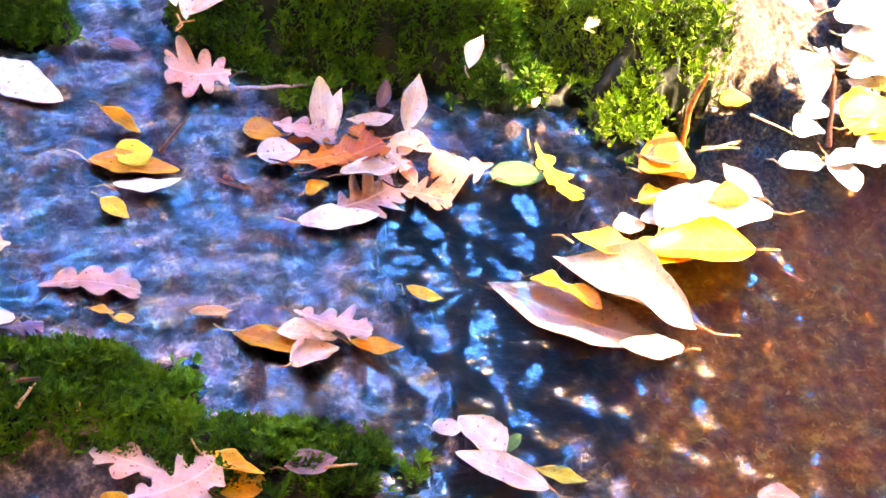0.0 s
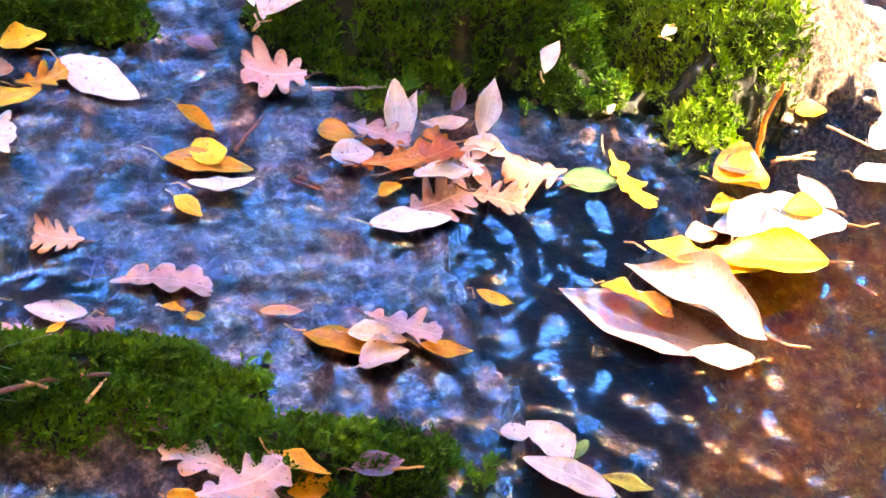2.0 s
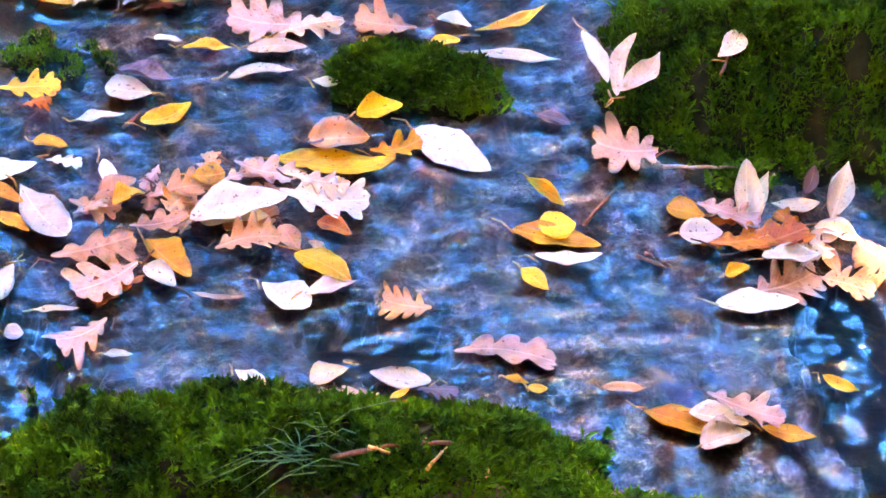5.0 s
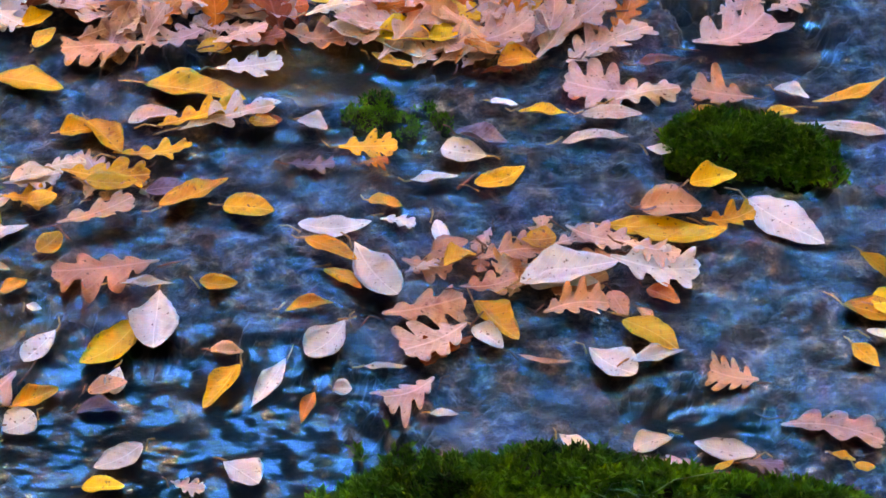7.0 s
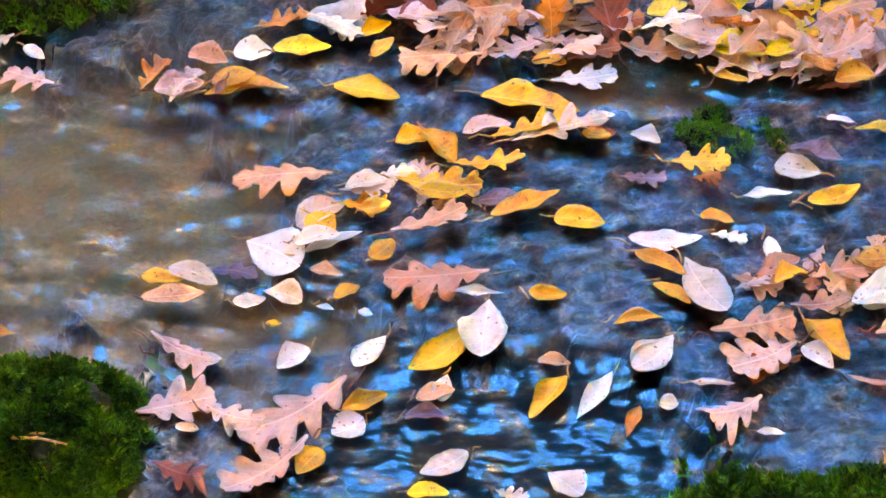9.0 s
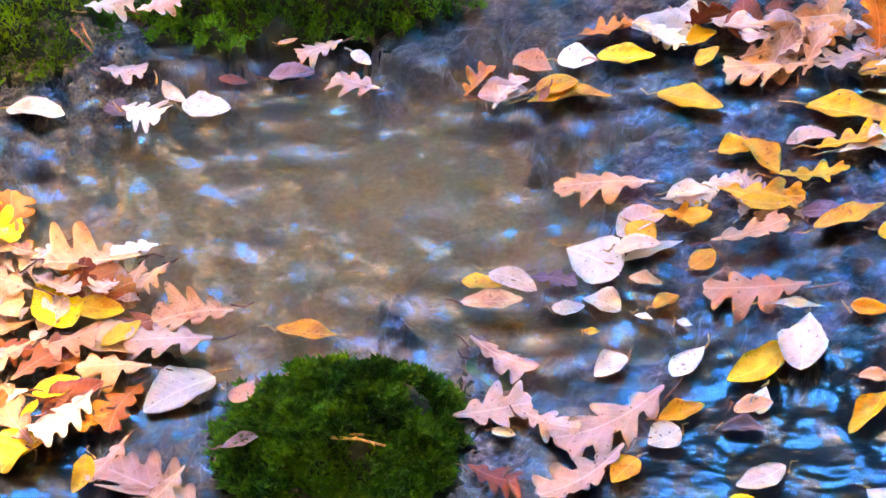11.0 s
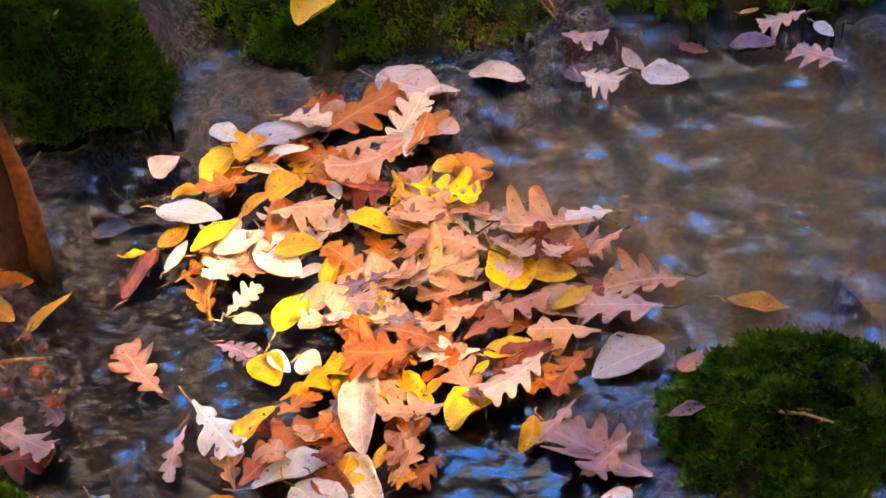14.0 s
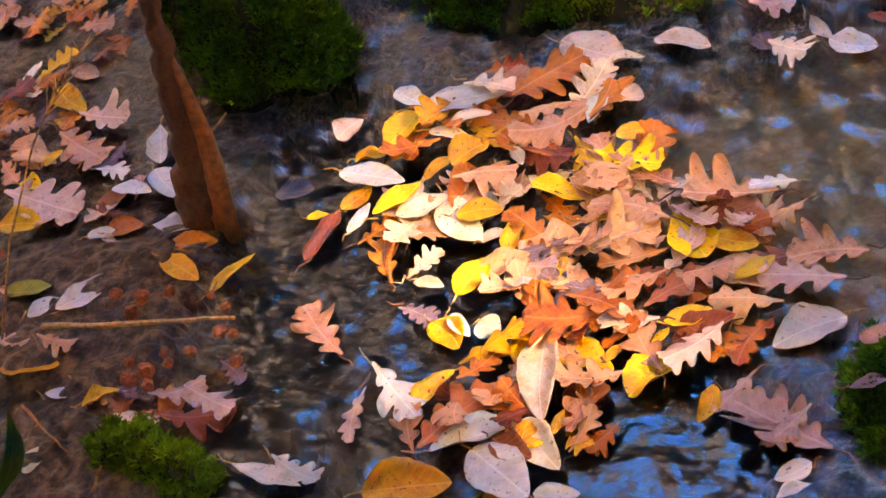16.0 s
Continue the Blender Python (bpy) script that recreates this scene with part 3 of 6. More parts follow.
leaf("oak", "pink", (0.132, 1.351, 0.0050), (0.085, 1.329, 0.0050), 1.03, 0.18, 13)
leaf("spear", "cream", (0.071, 1.369, 0.0050), (0.109, 1.368, 0.0050), 0.25, 0.31, -11)
leaf("spear", "white", (0.125, 1.317, 0.0050), (0.150, 1.315, 0.0050), 0.36, 0.29, -2)
leaf("oak", "tan", (0.411, 1.346, 0.0050), (0.368, 1.359, 0.0050), 1.07, 0.14, -3)
leaf("spear", "gold", (0.499, 1.387, 0.0050), (0.519, 1.359, 0.0050), 0.55, 0.23, 10)
leaf("oak", "pink", (0.422, 1.297, 0.0050), (0.512, 1.276, 0.0050), 0.53, 0.20, -7)
leaf("oval", "gold", (0.459, 1.261, 0.0085), (0.478, 1.253, 0.0085), 0.50, 0.29, -12)
leaf("oval", "gold", (0.478, 1.252, 0.0050), (0.495, 1.249, 0.0050), 0.57, 0.07, 5)
leaf("pear", "cream", (0.233, 1.291, 0.0050), (0.256, 1.273, 0.0050), 0.59, 0.21, 1)
leaf("pear", "cream", (0.329, 1.285, 0.0050), (0.294, 1.273, 0.0050), 0.61, 0.16, 0)
leaf("oak", "pink", (0.349, 1.247, 0.0050), (0.295, 1.247, 0.0050), 0.70, 0.38, -3)
leaf("oval", "white", (0.397, 1.266, 0.0050), (0.346, 1.280, 0.0050), 0.44, 0.19, -2)
leaf("oak", "mauve", (0.381, 1.255, 0.0050), (0.419, 1.252, 0.0050), 0.64, 0.26, -10)
leaf("spear", "gold", (0.355, 1.248, 0.0085), (0.377, 1.258, 0.0085), 0.30, 0.08, -2)
leaf("spear", "orange", (0.361, 1.241, 0.0085), (0.379, 1.239, 0.0085), 0.38, 0.24, -6)
leaf("pear", "white", (0.197, 1.628, 0.0050), (0.153, 1.638, 0.0050), 0.76, 0.15, 0)
# Mauve here includes the shading on this leaf's dark side.
leaf("oval", "mauve", (0.168, 1.660, 0.0085), (0.217, 1.644, 0.0085), 0.50, 0.41, -12)
leaf("oval", "gold", (0.181, 1.590, 0.0050), (0.230, 1.612, 0.0050), 0.39, 0.28, 10)
leaf("spear", "white", (0.123, 1.595, 0.0050), (0.168, 1.600, 0.0050), 0.32, 0.39, -9)
leaf("oak", "gold", (0.057, 1.643, 0.0050), (0.116, 1.644, 0.0050), 0.63, 0.09, 12)
leaf("oak", "orange", (0.077, 1.615, 0.0085), (0.104, 1.622, 0.0085), 0.63, 0.41, 2)
leaf("oak", "mauve", (0.010, 1.622, 0.0050), (0.056, 1.620, 0.0050), 0.51, 0.08, 2)
leaf("spear", "cream", (0.268, 1.644, 0.0050), (0.332, 1.651, 0.0050), 0.28, 0.27, -8)
leaf("spear", "white", (0.345, 1.627, 0.0150), (0.375, 1.625, 0.0150), 0.38, 0.14, 11)
leaf("spear", "cream", (0.504, 1.665, 0.0050), (0.591, 1.649, 0.0050), 0.19, 0.17, 2)
leaf("spear", "gold", (0.514, 1.695, 0.0050), (0.594, 1.730, 0.0050), 0.17, 0.24, 1)
leaf("oval", "white", (0.481, 1.718, 0.0050), (0.514, 1.705, 0.0050), 0.56, 0.39, -9)
leaf("oak", "tan", (0.459, 1.703, 0.0050), (0.397, 1.718, 0.0050), 0.82, 0.22, -5)
leaf("oval", "yellow", (0.466, 1.679, 0.0050), (0.499, 1.685, 0.0050), 0.44, 0.23, 3)
leaf("oval", "gold", (0.401, 1.689, 0.0050), (0.423, 1.688, 0.0050), 0.44, 0.21, -6)
leaf("star", "pink", (0.355, 1.715, 0.0050), (0.275, 1.731, 0.0050), 0.89, 0.09, -2)
leaf("oval", "cream", (0.290, 1.680, 0.0085), (0.348, 1.680, 0.0085), 0.32, 0.09, 7)
leaf("oak", "cream", (0.323, 1.697, 0.0050), (0.391, 1.714, 0.0050), 0.44, 0.33, 11)
leaf("oval", "white", (0.204, 1.703, 0.0050), (0.231, 1.697, 0.0050), 0.38, 0.31, -11)
leaf("spear", "gold", (0.229, 1.686, 0.0050), (0.277, 1.683, 0.0050), 0.32, 0.39, -5)
leaf("pear", "cream", (0.706, 1.552, 0.0949), (0.737, 1.585, 0.0949), 0.51, 0.18, 3, where="lying on moss")
leaf("oval", "white", (0.604, 1.642, 0.0500), (0.613, 1.570, 0.0500), 0.25, 0.09, 2, where="lying on moss")
leaf("oval", "cream", (0.617, 1.551, 0.0535), (0.656, 1.636, 0.0535), 0.17, 0.16, 0, where="lying on moss")
leaf("spear", "cream", (0.617, 1.551, 0.0535), (0.670, 1.602, 0.0535), 0.32, 0.37, 0, where="lying on moss")
leaf("oval", "white", (-0.019, 1.702, 0.0050), (0.005, 1.706, 0.0050), 0.50, 0.22, -2)
leaf("oval", "orange", (-0.019, 1.676, 0.0050), (0.006, 1.681, 0.0050), 0.63, 0.19, 12)
leaf("oval", "white", (0.020, 1.678, 0.0050), (0.048, 1.666, 0.0050), 0.75, 0.35, -5)
leaf("oval", "gold", (0.083, 1.571, 0.0050), (0.114, 1.562, 0.0050), 0.57, 0.35, -11)
leaf("oak", "white", (0.093, 1.549, 0.0050), (0.126, 1.539, 0.0050), 0.63, 0.11, -4)
leaf("oval", "white", (0.018, 1.542, 0.0050), (0.085, 1.544, 0.0050), 0.36, 0.16, 1)
leaf("oval", "gold", (0.024, 1.519, 0.0085), (0.070, 1.492, 0.0085), 0.37, 0.24, -1)
leaf("oval", "gold", (0.040, 1.485, 0.0050), (0.073, 1.461, 0.0050), 0.36, 0.11, 0)
leaf("pear", "white", (0.069, 1.513, 0.0085), (0.105, 1.448, 0.0085), 0.51, 0.24, 9)
leaf("spear", "gold", (0.005, 1.438, 0.0050), (0.048, 1.447, 0.0050), 0.31, 0.32, 11)
leaf("oval", "orange", (-0.022, 1.562, 0.0050), (-0.002, 1.561, 0.0050), 0.51, 0.13, 3)
leaf("oval", "mauve", (0.558, 1.577, 0.0050), (0.582, 1.562, 0.0050), 0.43, 0.34, -12)
leaf("star", "pink", (0.654, 1.514, 0.0150), (0.595, 1.528, 0.0150), 1.14, 0.11, -8, where="lying on moss")
leaf("oval", "gold", (0.501, 1.436, 0.0050), (0.579, 1.411, 0.0050), 0.38, 0.20, -8)
leaf("oval", "yellow", (0.524, 1.430, 0.0085), (0.559, 1.434, 0.0085), 0.95, 0.09, 3)
leaf("spear", "gold", (0.520, 1.478, 0.0253), (0.558, 1.465, -0.0008), 0.45, 0.13, 0, where="standing up among others")
leaf("oval", "white", (0.513, 1.397, 0.0085), (0.575, 1.394, 0.0085), 0.28, 0.09, -9)
leaf("oak", "pink", (-0.022, 1.188, 0.0084), (0.042, 1.204, 0.0084), 0.62, 0.21, 2)
leaf("oval", "white", (-0.038, 1.247, 0.0050), (-0.021, 1.257, 0.0050), 0.59, 0.39, 0)
# leaves
leaf("oval", "white", (0.720, 1.425, 0.0050), (0.724, 1.474, 0.0402), 0.45, 0.33, 0, where="leaning on others")
leaf("spear", "white", (0.731, 1.427, 0.0085), (0.744, 1.461, 0.0361), 0.35, 0.19, 0, where="leaning on others")
leaf("pear", "gold", (0.684, 1.438, 0.0050), (0.649, 1.451, 0.0050), 0.94, 0.13, 8)
leaf("oval", "white", (0.650, 1.411, 0.0120), (0.691, 1.410, 0.0120), 0.70, 0.19, 9)
leaf("oak", "pink", (0.674, 1.447, 0.0155), (0.729, 1.414, 0.0155), 0.74, 0.21, -8)
leaf("oak", "orange", (0.675, 1.396, 0.0155), (0.749, 1.407, 0.0155), 0.69, 0.11, -1)
leaf("oak", "orange", (0.698, 1.382, 0.0155), (0.774, 1.407, 0.0155), 0.61, 0.27, -8)
leaf("spear", "cream", (0.797, 1.447, 0.0050), (0.749, 1.449, 0.0050), 0.41, 0.11, 3)
leaf("spear", "white", (0.801, 1.424, 0.0050), (0.822, 1.466, 0.0396), 0.42, 0.41, 0, where="leaning on others")
leaf("oval", "cream", (0.783, 1.418, 0.0050), (0.822, 1.397, 0.0050), 0.50, 0.41, 10)
leaf("oak", "tan", (0.863, 1.360, 0.0050), (0.806, 1.383, 0.0050), 1.07, 0.38, -4)
leaf("oak", "tan", (0.768, 1.357, 0.0050), (0.818, 1.333, 0.0050), 0.69, 0.32, 10)
leaf("spear", "tan", (0.785, 1.398, 0.0050), (0.789, 1.354, 0.0050), 0.37, 0.15, 2)
leaf("oak", "pink", (0.703, 1.342, 0.0050), (0.771, 1.363, 0.0050), 0.85, 0.11, 8)
leaf("oval", "white", (0.664, 1.330, 0.0085), (0.742, 1.327, 0.0085), 0.35, 0.16, -1)
leaf("oval", "gold", (0.683, 1.363, 0.0050), (0.708, 1.373, 0.0050), 0.59, 0.40, -3)
leaf("oval", "white", (0.715, 1.369, 0.0190), (0.769, 1.368, 0.0190), 0.44, 0.36, -7)
leaf("oval", "mauve", (0.786, 1.460, 0.0050), (0.797, 1.479, 0.0220), 0.50, 0.23, 0, where="leaning on others")
leaf("oval", "green", (0.863, 1.362, 0.0050), (0.917, 1.351, 0.0050), 0.51, 0.07, 10)
leaf("oak", "yellow", (0.919, 1.390, 0.0050), (0.937, 1.310, 0.0050), 0.50, 0.15, -10)
leaf("spear", "cream", (0.866, 1.455, 0.0500), (0.896, 1.497, 0.0500), 0.35, 0.38, -8, where="lying on moss")
leaf("spear", "tan", (0.542, 1.247, 0.0050), (0.580, 1.242, 0.0050), 0.32, 0.36, 3)
leaf("spear", "gold", (0.572, 1.218, 0.0050), (0.631, 1.184, 0.0050), 0.47, 0.15, -9)
leaf("oval", "cream", (0.609, 1.209, 0.0085), (0.658, 1.193, 0.0085), 0.51, 0.32, -8)
leaf("oval", "cream", (0.611, 1.174, 0.0085), (0.658, 1.186, 0.0085), 0.67, 0.39, -8)
leaf("oak", "pink", (0.630, 1.230, 0.0085), (0.694, 1.193, 0.0085), 0.62, 0.25, -8)
leaf("spear", "gold", (0.668, 1.190, 0.0085), (0.714, 1.175, 0.0085), 0.38, 0.09, 2)
leaf("spear", "gold", (0.739, 1.243, 0.0050), (0.768, 1.223, 0.0050), 0.43, 0.24, 3)
leaf("spear", "pink", (0.818, 1.241, -0.0060), (0.968, 1.140, -0.0060), 0.42, 0.08, -11, where="lying under the water")
leaf("spear", "cream", (0.990, 1.154, 0.0050), (0.889, 1.259, 0.0050), 0.47, 0.41, 1)
leaf("oval", "gold", (0.854, 1.232, 0.0050), (0.887, 1.210, 0.0050), 0.47, 0.38, -7)
leaf("oval", "gold", (0.885, 1.215, 0.0085), (0.906, 1.184, 0.0085), 0.57, 0.27, 2)
leaf("oval", "cream", (0.967, 1.133, 0.0050), (0.909, 1.148, 0.0050), 0.48, 0.08, 3)
leaf("oval", "gold", (1.011, 1.346, 0.0050), (1.067, 1.337, 0.0050), 1.14, 0.40, -7)
leaf("oval", "rust", (1.023, 1.357, 0.0085), (1.061, 1.353, 0.0085), 0.63, 0.27, 7)
leaf("oval", "yellow", (0.994, 1.306, 0.0050), (1.030, 1.307, 0.0050), 0.76, 0.25, -6)
leaf("oval", "white", (1.119, 1.270, 0.0050), (0.983, 1.279, 0.0050), 0.48, 0.17, 7)
leaf("oval", "white", (0.996, 1.265, 0.0120), (1.047, 1.312, 0.0120), 0.49, 0.21, -2)
leaf("oval", "tan", (0.956, 1.278, 0.0050), (0.988, 1.277, 0.0050), 0.76, 0.24, 0)
leaf("spear", "yellow", (0.908, 1.269, 0.0120), (0.975, 1.244, 0.0120), 0.44, 0.23, -8)
leaf("oval", "yellow", (0.949, 1.241, 0.0085), (1.019, 1.230, 0.0085), 0.44, 0.30, 3)
leaf("oval", "yellow", (1.078, 1.225, 0.0120), (0.975, 1.244, 0.0120), 0.53, 0.27, 1)
leaf("spear", "cream", (1.120, 1.292, 0.0050), (1.098, 1.340, 0.0050), 0.55, 0.09, -2)
leaf("pear", "yellow", (1.062, 1.294, 0.0085), (1.103, 1.292, 0.0085), 0.76, 0.13, -1)
leaf("oval", "yellow", (1.131, 1.420, 0.0050), (1.164, 1.419, 0.0050), 0.63, 0.06, 5)
leaf("pear", "white", (1.225, 1.395, 0.0050), (1.224, 1.451, 0.0328), 0.70, 0.34, 0, where="leaning on others")
leaf("oval", "white", (1.189, 1.367, 0.0050), (1.223, 1.366, 0.0050), 1.14, 0.25, -12)
leaf("oval", "white", (1.208, 1.390, 0.0050), (1.241, 1.389, 0.0050), 0.76, 0.27, 5)
leaf("oval", "white", (1.157, 1.335, 0.0050), (1.204, 1.324, 0.0050), 0.51, 0.39, 9)
leaf("pear", "white", (1.208, 1.335, 0.0050), (1.218, 1.283, 0.0050), 0.61, 0.22, -1)
leaf("oval", "white", (1.243, 1.393, 0.0050), (1.290, 1.390, 0.0050), 0.63, 0.37, 8)
leaf("oval", "yellow", (1.244, 1.365, 0.0085), (1.315, 1.383, 0.0085), 0.98, 0.11, 3)
leaf("oval", "white", (1.201, 1.322, 0.0085), (1.259, 1.311, 0.0085), 0.44, 0.28, -9)
leaf("oval", "white", (1.243, 1.334, 0.0050), (1.287, 1.331, 0.0050), 0.89, 0.21, 4)
leaf("oval", "white", (1.264, 1.555, 0.0050), (1.290, 1.532, 0.0050), 0.73, 0.09, -6)
leaf("oval", "white", (1.304, 1.517, 0.0120), (1.361, 1.489, 0.0120), 0.87, 0.36, 10)
leaf("oval", "white", (1.296, 1.480, 0.0120), (1.343, 1.441, 0.0120), 0.85, 0.31, 9)
leaf("oval", "cream", (1.279, 1.433, 0.0120), (1.331, 1.418, 0.0120), 0.76, 0.41, -3)
leaf("oval", "yellow", (1.248, 1.353, 0.0085), (1.292, 1.351, 0.0085), 0.51, 0.42, -11)
leaf("oak", "pink", (0.493, 1.057, 0.0173), (0.417, 1.113, 0.0173), 0.55, 0.13, 11)
leaf("oak", "pink", (0.435, 1.050, 0.0220), (0.517, 1.071, 0.0220), 0.79, 0.27, 1)
leaf("oval", "gold", (0.514, 1.060, 0.0109), (0.555, 1.060, 0.0109), 0.94, 0.24, 10)
leaf("spear", "gold", (0.508, 1.087, 0.0270), (0.550, 1.056, 0.0270), 0.37, 0.28, -7)
leaf("oval", "gold", (0.419, 1.069, 0.0085), (0.445, 1.064, 0.0085), 0.64, 0.31, 13)
leaf("spear", "mauve", (0.567, 1.060, 0.0254), (0.613, 1.060, 0.0254), 0.57, 0.20, 4)
leaf("oval", "white", (0.711, 1.090, 0.0050), (0.739, 1.086, 0.0050), 0.70, 0.10, -4)
leaf("oval", "white", (0.760, 1.049, 0.0050), (0.737, 1.097, 0.0050), 0.70, 0.25, 1)
leaf("oval", "green", (0.765, 1.055, 0.0050), (0.785, 1.070, 0.0050), 0.46, 0.08, 10)
leaf("spear", "lime", (0.783, 1.033, 0.0050), (0.824, 1.011, 0.0050), 0.37, 0.25, -1)
leaf("oval", "white", (0.784, 1.005, 0.0120), (0.718, 1.056, 0.0120), 0.34, 0.09, -5)
leaf("oval", "mauve", (0.553, 1.575, 0.0085), (0.581, 1.561, 0.0085), 0.50, 0.07, 12)
leaf("oval", "pink", (0.966, 0.969, 0.0050), (1.004, 0.957, 0.0050), 0.51, 0.12, 3)
leaf("oval", "cream", (0.923, 1.416, 0.0300), (0.934, 1.428, 0.0300), 0.46, 0.14, -11, where="lying on moss")
leaf("oval", "cream", (0.995, 1.483, 0.0604), (1.014, 1.498, 0.0604), 0.48, 0.33, 0, where="lying on moss")
leaf("oval", "mauve", (0.410, 1.125, 0.0266), (0.442, 1.124, 0.0266), 0.50, 0.15, 3, where="lying on moss")
# leaves
leaf("pear", "white", (-0.104, 1.461, 0.0050), (-0.108, 1.393, 0.0050), 0.63, 0.34, 2)
leaf("oval", "yellow", (-0.124, 1.424, 0.0050), (-0.171, 1.379, 0.0050), 0.48, 0.19, -7)
leaf("pear", "white", (-0.193, 1.419, 0.0050), (-0.218, 1.383, 0.0050), 0.58, 0.18, 4)
leaf("oval", "white", (-0.260, 1.405, 0.0050), (-0.285, 1.380, 0.0050), 0.74, 0.35, -2)
leaf("pear", "white", (-0.137, 1.375, 0.0050), (-0.141, 1.344, 0.0050), 0.57, 0.22, -12)
leaf("oval", "tan", (-0.162, 1.345, 0.0085), (-0.129, 1.356, 0.0085), 0.50, 0.07, 7)
leaf("oval", "mauve", (-0.171, 1.327, 0.0050), (-0.133, 1.328, 0.0050), 0.44, 0.41, 0)
leaf("oval", "gold", (-0.036, 1.376, 0.0050), (-0.065, 1.328, 0.0050), 0.43, 0.40, 12)
leaf("oval", "tan", (-0.060, 1.392, 0.0050), (-0.031, 1.389, 0.0050), 0.57, 0.38, -8)
leaf("oval", "white", (-0.115, 1.290, 0.0050), (-0.154, 1.266, 0.0050), 0.58, 0.11, 5)
leaf("oval", "yellow", (-0.163, 1.244, 0.0050), (-0.128, 1.245, 0.0050), 0.57, 0.27, -10)
leaf("pear", "white", (-0.048, 1.266, 0.0085), (-0.019, 1.242, 0.0085), 0.85, 0.22, -7)
leaf("oak", "pink", (-0.091, 1.250, 0.0050), (-0.061, 1.241, 0.0050), 0.62, 0.10, 6)
leaf("pear", "white", (0.057, 1.421, 0.0085), (0.022, 1.381, 0.0085), 0.54, 0.16, -7)
leaf("oval", "gold", (-0.225, 1.335, 0.0050), (-0.187, 1.354, 0.0050), 0.46, 0.38, 8)
leaf("oval", "white", (-0.206, 1.325, 0.0050), (-0.231, 1.306, 0.0050), 1.00, 0.18, -2)
leaf("oak", "pink", (-0.222, 1.363, 0.0050), (-0.314, 1.295, 0.0050), 0.59, 0.19, -1)
leaf("oak", "pink", (-0.340, 1.329, 0.0085), (-0.285, 1.312, 0.0085), 0.62, 0.34, 9)
leaf("oval", "cream", (-0.365, 1.312, 0.0050), (-0.344, 1.309, 0.0050), 0.51, 0.23, 6)
leaf("oak", "pink", (-0.401, 1.325, 0.0085), (-0.331, 1.345, 0.0085), 0.75, 0.09, 7)
leaf("oak", "pink", (-0.249, 1.298, 0.0085), (-0.318, 1.235, 0.0085), 0.58, 0.33, 7)
leaf("oval", "gold", (-0.237, 1.288, 0.0085), (-0.256, 1.261, 0.0085), 0.75, 0.19, -5)
leaf("oak", "rust", (-0.379, 1.272, 0.0050), (-0.333, 1.255, 0.0050), 0.68, 0.26, 10)
leaf("spear", "rust", (-0.343, 1.263, 0.0085), (-0.328, 1.236, 0.0085), 0.32, 0.35, -11)
leaf("oak", "pink", (-0.400, 1.412, 0.0050), (-0.331, 1.377, 0.0050), 0.54, 0.27, -12)
leaf("oval", "green", (-0.402, 1.404, -0.0100), (-0.358, 1.372, -0.0100), 0.58, 0.29, 5, where="lying under the water")
leaf("oval", "gold", (-0.419, 1.487, 0.0050), (-0.380, 1.483, 0.0050), 0.57, 0.25, -10)
leaf("oval", "cream", (-0.395, 1.496, 0.0085), (-0.348, 1.475, 0.0085), 0.46, 0.08, 5)
leaf("oval", "tan", (-0.414, 1.455, 0.0120), (-0.358, 1.462, 0.0120), 0.44, 0.18, -3)
leaf("oak", "mauve", (-0.361, 1.495, 0.0050), (-0.311, 1.488, 0.0050), 0.63, 0.08, -8)
leaf("oval", "cream", (-0.333, 1.458, 0.0050), (-0.303, 1.462, 0.0050), 0.63, 0.08, -5)
leaf("pear", "cream", (-0.307, 1.472, 0.0050), (-0.271, 1.459, 0.0050), 0.68, 0.33, 4)
leaf("pear", "white", (-0.329, 1.533, 0.0050), (-0.277, 1.502, 0.0050), 0.90, 0.09, 9)
leaf("spear", "white", (-0.276, 1.516, 0.0050), (-0.223, 1.544, 0.0050), 0.37, 0.20, -11)
leaf("oval", "pink", (-0.285, 1.554, 0.0050), (-0.243, 1.584, 0.0050), 0.60, 0.22, 6)
leaf("oval", "gold", (-0.275, 1.565, 0.0085), (-0.249, 1.542, 0.0085), 0.85, 0.06, -5)
leaf("oval", "cream", (-0.283, 1.524, 0.0120), (-0.243, 1.537, 0.0120), 0.50, 0.24, 4)
leaf("oak", "tan", (-0.256, 1.620, 0.0050), (-0.355, 1.608, 0.0050), 0.57, 0.16, 7)
leaf("oak", "cream", (-0.248, 1.588, 0.0120), (-0.194, 1.601, 0.0120), 0.57, 0.26, -12)
leaf("oval", "gold", (-0.225, 1.565, 0.0155), (-0.199, 1.575, 0.0155), 0.75, 0.20, 5)
leaf("oak", "gold", (-0.198, 1.613, 0.0120), (-0.112, 1.604, 0.0120), 0.44, 0.26, 6)
leaf("oval", "yellow", (-0.174, 1.593, 0.0155), (-0.127, 1.591, 0.0155), 0.44, 0.20, 13)
leaf("oak", "tan", (-0.197, 1.535, 0.0190), (-0.126, 1.568, 0.0190), 0.49, 0.11, -7)
leaf("oval", "cream", (-0.243, 1.595, 0.0155), (-0.202, 1.603, 0.0155), 0.57, 0.25, -4)
leaf("oval", "gold", (-0.214, 1.513, 0.0050), (-0.194, 1.537, 0.0050), 0.72, 0.08, 11)
leaf("oval", "gold", (-0.202, 1.666, 0.0050), (-0.170, 1.672, 0.0050), 0.82, 0.37, 4)
leaf("oval", "gold", (-0.177, 1.680, 0.0050), (-0.144, 1.636, 0.0050), 0.53, 0.41, -7)
